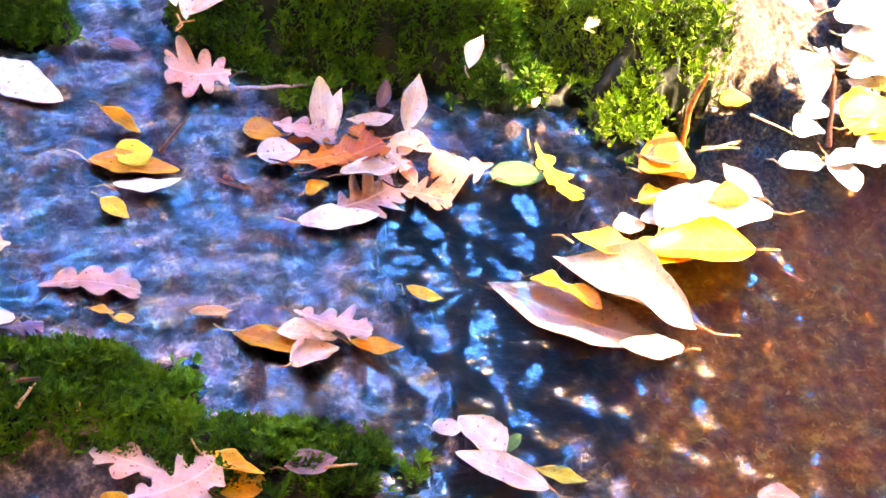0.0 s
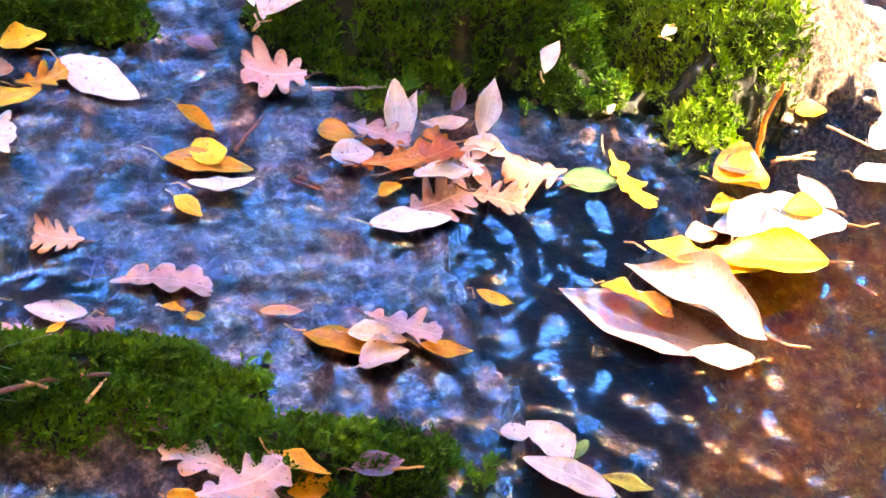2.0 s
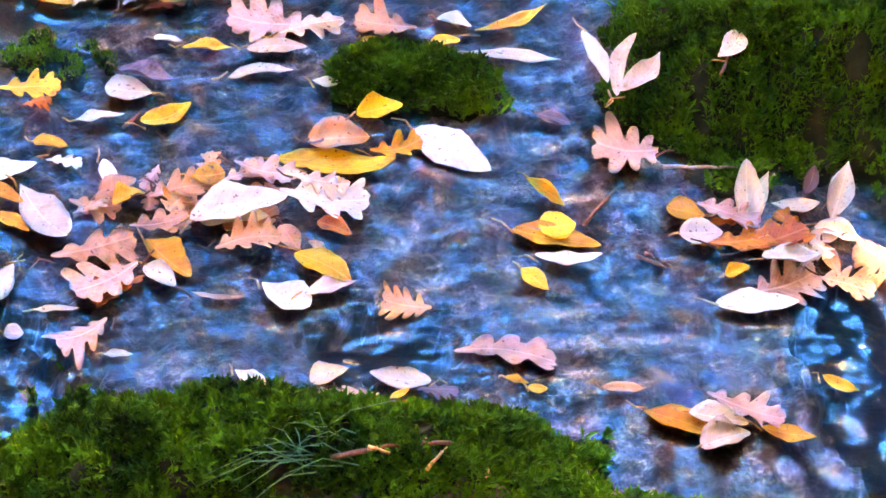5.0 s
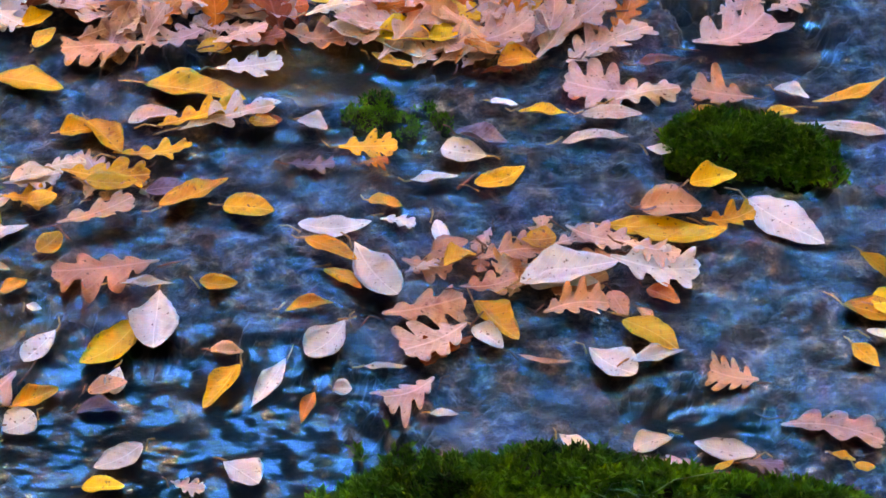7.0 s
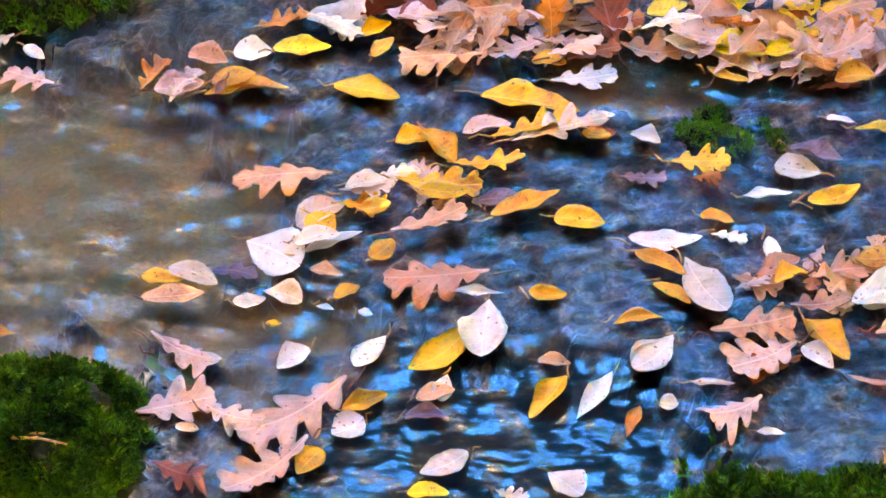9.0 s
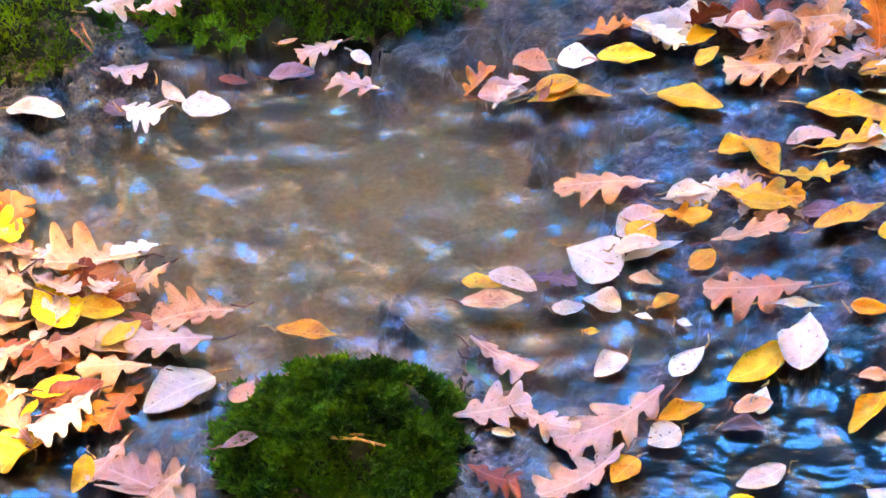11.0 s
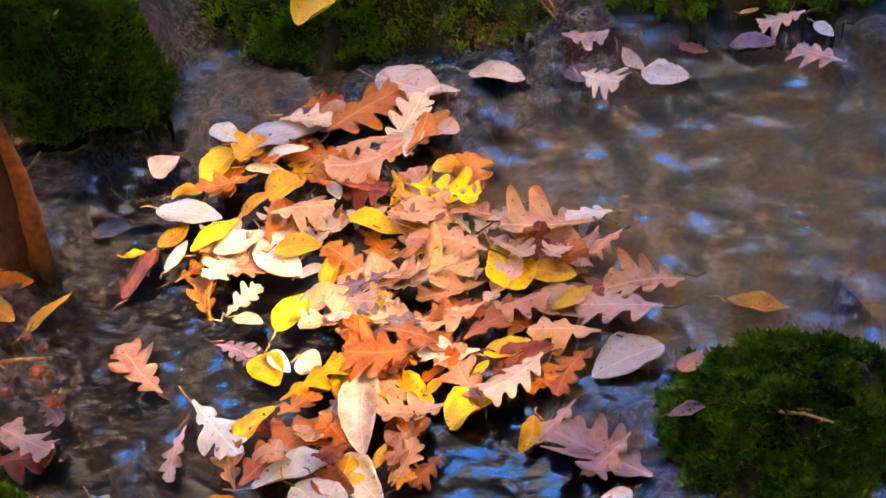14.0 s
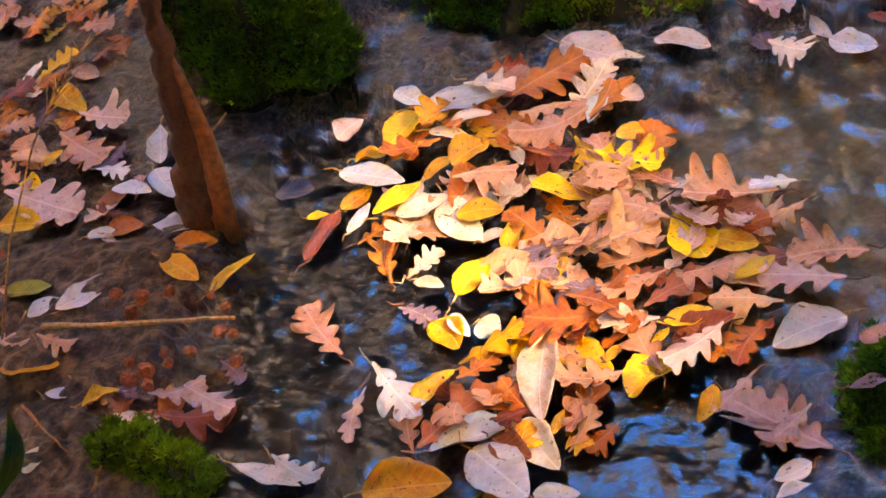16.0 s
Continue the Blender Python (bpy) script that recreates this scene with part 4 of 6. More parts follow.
leaf("oak", "gold", (-0.152, 1.639, 0.0050), (-0.074, 1.650, 0.0050), 0.35, 0.17, -10)
leaf("oval", "gold", (-0.125, 1.734, 0.0050), (-0.028, 1.711, 0.0050), 0.35, 0.31, -4)
leaf("oak", "gold", (-0.112, 1.674, 0.0085), (-0.031, 1.707, 0.0085), 0.44, 0.33, -7)
leaf("oak", "cream", (-0.092, 1.663, 0.0120), (0.003, 1.698, 0.0120), 0.44, 0.15, -11)
leaf("oval", "pink", (-0.139, 1.678, 0.0050), (-0.093, 1.691, 0.0050), 0.50, 0.34, -7)
leaf("oval", "gold", (-0.026, 1.674, 0.0120), (0.002, 1.670, 0.0120), 0.63, 0.18, -2)
leaf("oval", "mauve", (-0.120, 1.589, 0.0050), (-0.076, 1.590, 0.0050), 0.64, 0.08, -8)
leaf("oval", "gold", (-0.107, 1.562, 0.0085), (-0.044, 1.596, 0.0085), 0.34, 0.31, -7)
leaf("oval", "gold", (-0.050, 1.565, 0.0085), (-0.003, 1.558, 0.0085), 0.57, 0.23, 9)
leaf("oak", "tan", (-0.105, 1.496, 0.0050), (-0.205, 1.484, 0.0050), 0.63, 0.20, 8)
leaf("spear", "white", (-0.143, 1.471, 0.0085), (-0.092, 1.469, 0.0085), 0.19, 0.39, 5)
leaf("oval", "gold", (-0.243, 1.464, 0.0050), (-0.221, 1.480, 0.0050), 0.65, 0.25, -7)
leaf("oval", "tan", (-0.268, 1.500, 0.0050), (-0.237, 1.492, 0.0050), 0.50, 0.31, -5)
leaf("oval", "gold", (-0.070, 1.474, 0.0050), (-0.036, 1.471, 0.0050), 0.51, 0.37, 12)
leaf("spear", "white", (-0.258, 1.453, 0.0050), (-0.241, 1.449, 0.0050), 0.44, 0.16, -7)
leaf("spear", "white", (-0.220, 1.449, 0.0050), (-0.206, 1.444, 0.0050), 0.62, 0.31, 3)
leaf("spear", "gold", (-0.301, 1.433, 0.0050), (-0.286, 1.433, 0.0050), 0.51, 0.18, 10)
leaf("oval", "yellow", (-0.267, 1.743, 0.0050), (-0.201, 1.725, 0.0050), 0.44, 0.18, 0)
leaf("oval", "yellow", (-0.332, 1.798, 0.0050), (-0.274, 1.801, 0.0050), 0.48, 0.30, 0)
leaf("oval", "white", (-0.371, 1.792, 0.0050), (-0.332, 1.795, 0.0050), 0.76, 0.28, 11)
leaf("spear", "gold", (-0.393, 1.731, 0.0050), (-0.310, 1.742, 0.0050), 0.38, 0.35, -11)
leaf("oval", "gold", (-0.386, 1.744, 0.0085), (-0.345, 1.759, 0.0085), 0.56, 0.10, 9)
leaf("oak", "orange", (-0.454, 1.733, 0.0050), (-0.430, 1.780, 0.0050), 0.57, 0.37, -11)
leaf("oval", "pink", (-0.442, 1.736, 0.0050), (-0.394, 1.746, 0.0050), 0.63, 0.31, 7)
leaf("oak", "pink", (-0.424, 1.717, 0.0085), (-0.396, 1.765, 0.0085), 0.64, 0.18, 0)
leaf("oval", "tan", (-0.415, 1.791, 0.0050), (-0.374, 1.777, 0.0050), 0.69, 0.41, 1)
leaf("oval", "gold", (-0.245, 1.813, 0.0120), (-0.217, 1.833, 0.0120), 0.60, 0.40, 8)
leaf("oval", "gold", (-0.231, 1.779, 0.0120), (-0.213, 1.808, 0.0120), 0.54, 0.11, -1)
leaf("oval", "white", (-0.302, 1.844, 0.0050), (-0.233, 1.814, 0.0050), 0.62, 0.39, 0)
leaf("oak", "orange", (-0.354, 1.828, 0.0050), (-0.298, 1.850, 0.0050), 0.62, 0.22, -12)
leaf("oval", "white", (-0.260, 1.870, 0.0050), (-0.220, 1.855, 0.0050), 0.75, 0.36, 6)
leaf("oak", "tan", (-0.125, 1.782, 0.0120), (-0.209, 1.774, 0.0120), 0.70, 0.16, 9)
leaf("oak", "pink", (-0.060, 1.811, 0.0120), (-0.122, 1.783, 0.0120), 0.74, 0.20, 11)
leaf("oak", "tan", (-0.185, 1.836, 0.0120), (-0.083, 1.854, 0.0120), 0.63, 0.22, -3)
leaf("oak", "pink", (-0.084, 1.851, 0.0120), (0.006, 1.814, 0.0120), 0.50, 0.34, -13)
leaf("oak", "rust", (-0.044, 1.789, 0.0050), (0.011, 1.801, 0.0050), 0.63, 0.25, -3)
leaf("oval", "gold", (-0.076, 1.775, 0.0120), (-0.042, 1.772, 0.0120), 0.76, 0.19, -6)
leaf("oak", "white", (-0.057, 1.752, 0.0085), (0.010, 1.762, 0.0085), 0.63, 0.08, 4)
leaf("oak", "pink", (-0.060, 1.770, 0.0190), (-0.005, 1.799, 0.0190), 0.49, 0.24, -2)
leaf("spear", "rust", (-0.372, 1.746, 0.0120), (-0.380, 1.722, 0.0120), 0.38, 0.17, -10)
# leaves
leaf("oak", "tan", (-0.170, 1.830, 0.0155), (-0.076, 1.838, 0.0155), 0.51, 0.07, 1)
leaf("oak", "pink", (-0.064, 1.796, 0.0190), (-0.020, 1.799, 0.0190), 0.51, 0.14, 11)
leaf("oak", "orange", (-0.020, 1.829, 0.0120), (0.036, 1.837, 0.0120), 0.63, 0.22, 13)
leaf("oak", "rust", (-0.042, 1.770, 0.0155), (0.013, 1.791, 0.0155), 0.50, 0.17, 1, where="on a leaf pile")
leaf("oak", "tan", (0.008, 1.807, 0.0050), (0.080, 1.798, 0.0050), 0.57, 0.33, 9)
leaf("oak", "cream", (0.030, 1.816, 0.0155), (0.092, 1.837, 0.0155), 0.50, 0.28, 4)
leaf("oak", "pink", (-0.042, 1.833, 0.0190), (0.024, 1.812, 0.0190), 0.63, 0.35, -1)
leaf("oval", "cream", (0.052, 1.807, 0.0155), (0.090, 1.782, 0.0155), 0.48, 0.41, 1)
leaf("oval", "white", (0.085, 1.809, 0.0120), (0.142, 1.762, 0.0120), 0.45, 0.13, -1)
leaf("oval", "yellow", (0.097, 1.790, 0.0155), (0.154, 1.786, 0.0155), 0.63, 0.33, 1)
leaf("oval", "yellow", (0.142, 1.836, 0.0120), (0.196, 1.815, 0.0120), 0.62, 0.07, 10)
leaf("oval", "yellow", (0.150, 1.784, 0.0120), (0.182, 1.792, 0.0120), 0.88, 0.36, -4)
leaf("oval", "gold", (0.093, 1.769, 0.0085), (0.134, 1.750, 0.0085), 0.31, 0.23, -4)
leaf("oval", "white", (0.119, 1.828, 0.0120), (0.148, 1.845, 0.0120), 0.61, 0.41, -4)
leaf("oak", "pink", (0.179, 1.742, 0.0120), (0.220, 1.781, 0.0120), 0.57, 0.13, 3)
leaf("oak", "rust", (0.198, 1.744, 0.0050), (0.243, 1.755, 0.0050), 0.50, 0.11, -3)
leaf("oval", "gold", (0.214, 1.746, 0.0155), (0.254, 1.752, 0.0155), 0.70, 0.33, 9)
leaf("oak", "pink", (0.202, 1.802, 0.0120), (0.250, 1.853, 0.0120), 0.67, 0.19, -8)
leaf("oak", "pink", (0.222, 1.777, 0.0120), (0.269, 1.810, 0.0120), 0.59, 0.38, 11)
leaf("oak", "pink", (0.253, 1.756, 0.0155), (0.288, 1.840, 0.0155), 0.54, 0.39, 0)
leaf("oak", "tan", (0.274, 1.801, 0.0120), (0.323, 1.844, 0.0120), 0.69, 0.21, 7)
leaf("oak", "pink", (0.282, 1.755, 0.0050), (0.335, 1.796, 0.0050), 0.70, 0.17, 4)
leaf("oak", "pink", (0.304, 1.763, 0.0085), (0.373, 1.809, 0.0085), 0.60, 0.07, -6)
leaf("oak", "orange", (0.330, 1.801, 0.0050), (0.359, 1.860, 0.0050), 0.56, 0.30, 11)
leaf("oak", "tan", (0.203, 1.827, 0.0155), (0.262, 1.857, 0.0155), 0.61, 0.32, -9)
leaf("oval", "gold", (0.248, 1.827, 0.0120), (0.267, 1.857, 0.0120), 0.61, 0.07, -6)
leaf("oak", "pink", (0.409, 1.779, 0.0050), (0.492, 1.825, 0.0050), 0.91, 0.27, -3)
leaf("oak", "pink", (0.491, 1.829, 0.0050), (0.532, 1.855, 0.0050), 0.72, 0.24, -5)
leaf("oak", "pink", (0.440, 1.825, 0.0050), (0.489, 1.851, 0.0050), 0.61, 0.26, -5)
leaf("spear", "rust", (0.350, 1.752, 0.0050), (0.395, 1.760, 0.0050), 0.38, 0.40, -6)
leaf("oak", "tan", (0.306, 1.835, 0.0050), (0.343, 1.869, 0.0050), 0.69, 0.37, -6)
leaf("oval", "yellow", (0.036, 1.850, 0.0085), (0.076, 1.867, 0.0085), 0.62, 0.26, -4)
leaf("oak", "cream", (-0.299, 1.843, 0.0085), (-0.241, 1.809, 0.0085), 0.49, 0.30, 6)
# leaves
leaf("oval", "cream", (-0.921, 1.703, 0.0050), (-0.857, 1.696, 0.0050), 0.53, 0.23, -10)
leaf("oval", "cream", (-1.021, 1.694, 0.0050), (-0.939, 1.673, 0.0050), 0.62, 0.12, 0)
leaf("spear", "cream", (-0.964, 1.663, 0.0050), (-0.923, 1.679, 0.0050), 0.38, 0.37, -6)
leaf("spear", "cream", (-0.770, 1.754, 0.0050), (-0.734, 1.720, 0.0050), 0.32, 0.09, 11)
leaf("oval", "white", (-0.740, 1.719, 0.0050), (-0.688, 1.713, 0.0050), 0.63, 0.25, 6)
leaf("oak", "cream", (-0.800, 1.709, 0.0050), (-0.754, 1.697, 0.0050), 1.06, 0.13, 4)
leaf("oval", "mauve", (-0.819, 1.717, 0.0050), (-0.791, 1.701, 0.0050), 0.71, 0.19, 6)
leaf("oak", "pink", (-0.836, 1.761, 0.0050), (-0.784, 1.766, 0.0050), 0.76, 0.28, -4)
leaf("oval", "rust", (-0.711, 1.758, 0.0050), (-0.679, 1.751, 0.0050), 0.38, 0.20, 8)
leaf("pear", "yellow", (-1.078, 1.778, 0.0500), (-1.103, 1.710, 0.0500), 0.64, 0.41, 1, where="lying on moss")
leaf("pear", "tan", (-0.577, 1.337, 0.0300), (-0.589, 1.310, 0.0300), 0.97, 0.07, 12, where="lying on moss")
leaf("spear", "mauve", (-0.587, 1.255, 0.0349), (-0.551, 1.275, 0.0349), 0.37, 0.11, -2, where="lying on moss")
leaf("oak", "pink", (-0.593, 1.814, 0.0050), (-0.638, 1.790, 0.0050), 0.74, 0.13, 2)
leaf("oak", "pink", (-0.541, 1.743, 0.0050), (-0.594, 1.762, 0.0050), 0.74, 0.21, 1)
leaf("oval", "mauve", (-0.659, 1.759, 0.0050), (-0.613, 1.768, 0.0050), 0.63, 0.29, -5)
leaf("oval", "white", (-0.582, 1.801, 0.0050), (-0.558, 1.782, 0.0050), 0.46, 0.13, 12)
leaf("oval", "tan", (-0.657, 1.800, 0.0149), (-0.638, 1.808, 0.0149), 0.50, 0.08, -13)
leaf("spear", "gold", (-0.580, 1.423, 0.0050), (-0.521, 1.417, 0.0050), 0.44, 0.26, -8)
leaf("oval", "orange", (-0.446, 1.271, 0.0422), (-0.432, 1.268, 0.0422), 0.50, 0.36, -6, where="lying on moss")
leaf("oak", "cream", (-0.855, 1.806, 0.0500), (-0.804, 1.824, 0.0500), 0.75, 0.29, 4, where="lying on moss")
leaf("oak", "pink", (-0.800, 1.806, 0.0500), (-0.757, 1.830, 0.0500), 0.62, 0.26, 12, where="lying on moss")
# leaves
leaf("oak", "rust", (-1.019, 1.537, 0.0120), (-0.937, 1.513, 0.0120), 0.61, 0.21, -2)
leaf("oak", "tan", (-0.934, 1.474, 0.0120), (-0.866, 1.498, 0.0120), 0.63, 0.07, 12)
leaf("oak", "mauve", (-0.905, 1.409, 0.0120), (-0.954, 1.377, 0.0120), 0.68, 0.23, 5)
leaf("oak", "mauve", (-0.844, 1.352, 0.0120), (-0.920, 1.363, 0.0120), 0.62, 0.31, -12)
leaf("oak", "tan", (-1.027, 1.496, 0.0120), (-1.036, 1.424, 0.0120), 0.48, 0.12, 11)
leaf("oak", "tan", (-0.825, 1.495, 0.0120), (-0.899, 1.541, 0.0120), 0.57, 0.22, 3)
leaf("oak", "tan", (-1.085, 1.395, 0.0120), (-1.028, 1.405, 0.0120), 0.57, 0.16, -10)
leaf("oak", "orange", (-0.949, 1.516, 0.0155), (-1.032, 1.540, 0.0155), 0.61, 0.37, 8)
leaf("oak", "tan", (-0.809, 1.414, 0.0120), (-0.872, 1.384, 0.0120), 0.62, 0.32, 6)
leaf("oak", "orange", (-0.824, 1.326, 0.0120), (-0.878, 1.291, 0.0120), 0.61, 0.27, 6)
leaf("oak", "rust", (-0.883, 1.340, 0.0190), (-0.810, 1.322, 0.0190), 0.74, 0.26, -10)
leaf("oak", "mauve", (-1.049, 1.312, 0.0050), (-1.003, 1.297, 0.0050), 0.72, 0.10, -5)
leaf("oak", "tan", (-0.725, 1.498, 0.0120), (-0.821, 1.484, 0.0120), 0.70, 0.37, 9)
leaf("oak", "tan", (-0.908, 1.406, 0.0155), (-0.817, 1.439, 0.0155), 0.69, 0.29, 7)
leaf("oak", "tan", (-0.813, 1.443, 0.0155), (-0.902, 1.452, 0.0155), 0.63, 0.36, -5)
leaf("oak", "tan", (-0.693, 1.487, 0.0120), (-0.716, 1.451, 0.0120), 0.56, 0.40, 3)
leaf("oak", "white", (-0.712, 1.515, 0.0085), (-0.758, 1.502, 0.0085), 0.70, 0.36, -5)
leaf("oak", "pink", (-0.631, 1.398, 0.0120), (-0.716, 1.390, 0.0120), 0.63, 0.15, 1)
leaf("oak", "tan", (-0.622, 1.438, 0.0085), (-0.698, 1.417, 0.0085), 0.76, 0.26, -4)
leaf("oak", "tan", (-0.677, 1.357, 0.0120), (-0.750, 1.351, 0.0120), 0.57, 0.39, 1)
leaf("oak", "rust", (-0.806, 1.339, 0.0120), (-0.761, 1.384, 0.0120), 0.65, 0.11, 7)
leaf("oak", "orange", (-0.841, 1.318, 0.0225), (-0.914, 1.304, 0.0225), 1.14, 0.06, 6, where="on a leaf pile")
leaf("oak", "tan", (-0.796, 1.380, 0.0190), (-0.851, 1.344, 0.0190), 0.55, 0.13, 9)
leaf("pear", "yellow", (-0.818, 1.461, 0.0120), (-0.768, 1.408, 0.0120), 0.63, 0.10, -6)
leaf("oval", "yellow", (-0.772, 1.433, 0.0120), (-0.723, 1.429, 0.0120), 0.53, 0.11, 12)
leaf("oval", "yellow", (-0.733, 1.384, 0.0120), (-0.704, 1.417, 0.0120), 0.59, 0.20, -11)
leaf("oval", "cream", (-0.836, 1.357, 0.0155), (-0.814, 1.374, 0.0155), 0.61, 0.27, 2)
leaf("oak", "pink", (-0.783, 1.322, 0.0190), (-0.843, 1.314, 0.0190), 0.70, 0.10, 2)
leaf("oval", "yellow", (-0.780, 1.322, 0.0155), (-0.741, 1.343, 0.0155), 0.52, 0.13, 7)
leaf("oak", "orange", (-0.686, 1.352, 0.0050), (-0.705, 1.288, 0.0050), 0.55, 0.20, -10)
leaf("oak", "orange", (-0.706, 1.312, 0.0085), (-0.730, 1.288, 0.0085), 0.59, 0.34, -13)
leaf("oak", "pink", (-0.722, 1.324, 0.0155), (-0.766, 1.270, 0.0155), 0.75, 0.26, 3)
leaf("oval", "white", (-0.622, 1.360, 0.0050), (-0.678, 1.316, 0.0050), 0.67, 0.19, -1)
leaf("pear", "gold", (-0.755, 1.288, 0.0050), (-0.789, 1.241, 0.0050), 0.74, 0.37, 7)
leaf("oak", "pink", (-0.683, 1.285, 0.0050), (-0.707, 1.229, 0.0050), 0.42, 0.21, -2)
leaf("oak", "pink", (-0.593, 1.210, 0.0050), (-0.698, 1.250, 0.0050), 0.74, 0.38, 8)
leaf("oak", "pink", (-0.622, 1.252, 0.0085), (-0.650, 1.197, 0.0085), 0.49, 0.37, 2)
leaf("oval", "gold", (-0.715, 1.261, 0.0085), (-0.715, 1.217, 0.0085), 0.43, 0.38, -9)
leaf("oval", "gold", (-0.818, 1.272, 0.0120), (-0.810, 1.294, 0.0120), 0.53, 0.10, -3)
leaf("oval", "gold", (-0.784, 1.297, 0.0120), (-0.775, 1.319, 0.0120), 0.53, 0.14, -11)
leaf("oval", "white", (-0.607, 1.195, 0.0050), (-0.633, 1.172, 0.0050), 0.72, 0.12, 3)
leaf("spear", "white", (-0.624, 1.150, 0.0085), (-0.599, 1.170, 0.0085), 0.48, 0.29, -1)
leaf("oak", "orange", (-0.955, 1.144, 0.0120), (-0.906, 1.225, 0.0120), 0.69, 0.13, 11)
leaf("oval", "gold", (-0.980, 1.187, 0.0120), (-0.960, 1.242, 0.0120), 0.44, 0.34, -7)
leaf("oval", "white", (-0.914, 1.223, 0.0120), (-0.866, 1.214, 0.0120), 0.62, 0.09, 0)
leaf("oak", "tan", (-0.833, 1.251, 0.0120), (-0.825, 1.183, 0.0120), 0.41, 0.39, -5)
leaf("oak", "orange", (-0.785, 1.210, 0.0050), (-0.806, 1.171, 0.0050), 0.71, 0.39, -10)
leaf("oval", "cream", (-0.884, 1.297, 0.0155), (-0.849, 1.189, 0.0155), 0.33, 0.34, 1)
leaf("oval", "cream", (-0.873, 1.195, 0.0120), (-0.819, 1.146, 0.0120), 0.49, 0.34, 8)
leaf("oval", "white", (-0.944, 1.143, 0.0155), (-0.867, 1.191, 0.0155), 0.39, 0.34, -11)
leaf("oval", "rust", (-0.889, 1.165, 0.0190), (-0.844, 1.149, 0.0190), 0.59, 0.30, 11)
leaf("oval", "white", (-0.904, 1.150, 0.0190), (-0.832, 1.108, 0.0190), 0.60, 0.08, 6)
leaf("oval", "gold", (-0.878, 1.108, 0.0085), (-0.843, 1.130, 0.0085), 0.62, 0.07, 1)
leaf("oval", "white", (-0.835, 1.120, 0.0050), (-0.793, 1.127, 0.0050), 0.51, 0.38, 2)
leaf("oval", "gold", (-0.994, 1.096, 0.0050), (-0.914, 1.121, 0.0050), 0.57, 0.34, 13)
leaf("oval", "gold", (-0.836, 1.180, 0.0155), (-0.836, 1.209, 0.0155), 0.35, 0.10, 9)
leaf("oak", "white", (-1.039, 1.234, 0.0155), (-0.965, 1.175, 0.0155), 0.45, 0.17, -2)
leaf("oak", "pink", (-1.039, 1.212, 0.0050), (-1.026, 1.143, 0.0050), 0.41, 0.10, 13)
leaf("oak", "tan", (-1.079, 1.245, 0.0050), (-1.150, 1.302, 0.0050), 0.55, 0.07, 10)
leaf("oval", "yellow", (-0.991, 1.328, 0.0120), (-0.978, 1.379, 0.0120), 0.61, 0.18, 6)
leaf("oval", "cream", (-1.042, 1.340, 0.0120), (-1.009, 1.338, 0.0120), 0.53, 0.14, -7)
leaf("oval", "gold", (-1.006, 1.296, 0.0050), (-0.966, 1.269, 0.0050), 0.69, 0.30, 6)
leaf("oval", "white", (-0.990, 1.310, 0.0085), (-0.962, 1.285, 0.0085), 0.50, 0.15, -11)
leaf("oval", "cream", (-0.963, 1.299, 0.0050), (-0.935, 1.297, 0.0050), 1.07, 0.07, 5)
leaf("oak", "orange", (-0.952, 1.230, 0.0120), (-0.923, 1.278, 0.0120), 0.67, 0.07, 1)
leaf("oval", "gold", (-0.900, 1.253, 0.0120), (-0.905, 1.309, 0.0120), 0.34, 0.39, -4)
leaf("oval", "cream", (-0.899, 1.236, 0.0155), (-0.895, 1.264, 0.0155), 0.38, 0.23, 12)
leaf("oval", "white", (-1.135, 1.575, 0.0120), (-1.047, 1.609, 0.0120), 0.50, 0.08, -9)
leaf("oval", "white", (-1.177, 1.605, 0.0050), (-1.134, 1.587, 0.0050), 0.54, 0.25, 1)
leaf("oak", "cream", (-1.099, 1.613, 0.0155), (-1.029, 1.607, 0.0155), 0.57, 0.29, -3)
leaf("oak", "orange", (-1.084, 1.635, 0.0085), (-1.038, 1.650, 0.0085), 0.63, 0.39, 9)
leaf("oak", "orange", (-1.033, 1.589, 0.0120), (-0.974, 1.658, 0.0120), 0.82, 0.28, 5)
leaf("oak", "tan", (-0.943, 1.578, 0.0190), (-1.019, 1.534, 0.0190), 0.74, 0.22, -12)
leaf("oval", "white", (-0.941, 1.614, 0.0120), (-0.944, 1.570, 0.0120), 0.46, 0.35, -3)
leaf("oval", "pink", (-0.899, 1.612, 0.0120), (-0.926, 1.605, 0.0120), 1.01, 0.30, 4)
leaf("oval", "cream", (-1.089, 1.549, 0.0155), (-1.049, 1.571, 0.0155), 0.50, 0.26, -11)
leaf("oval", "cream", (-1.110, 1.542, 0.0120), (-1.064, 1.540, 0.0120), 0.32, 0.24, 12)
leaf("oval", "yellow", (-1.137, 1.576, 0.0050), (-1.153, 1.520, 0.0050), 0.67, 0.28, -1)
leaf("oval", "gold", (-1.132, 1.496, 0.0120), (-1.109, 1.526, 0.0120), 0.46, 0.19, -9)
leaf("oval", "gold", (-1.179, 1.499, 0.0050), (-1.148, 1.510, 0.0050), 0.63, 0.41, -7)
leaf("pear", "pink", (-1.194, 1.558, 0.0050), (-1.211, 1.526, 0.0050), 0.84, 0.19, -12)
leaf("oval", "gold", (-1.163, 1.430, 0.0050), (-1.145, 1.466, 0.0050), 0.61, 0.08, 4)
leaf("oval", "white", (-1.183, 1.474, 0.0120), (-1.106, 1.469, 0.0120), 0.44, 0.10, -3)
leaf("oval", "yellow", (-1.119, 1.418, 0.0120), (-1.086, 1.467, 0.0120), 0.46, 0.39, -2)
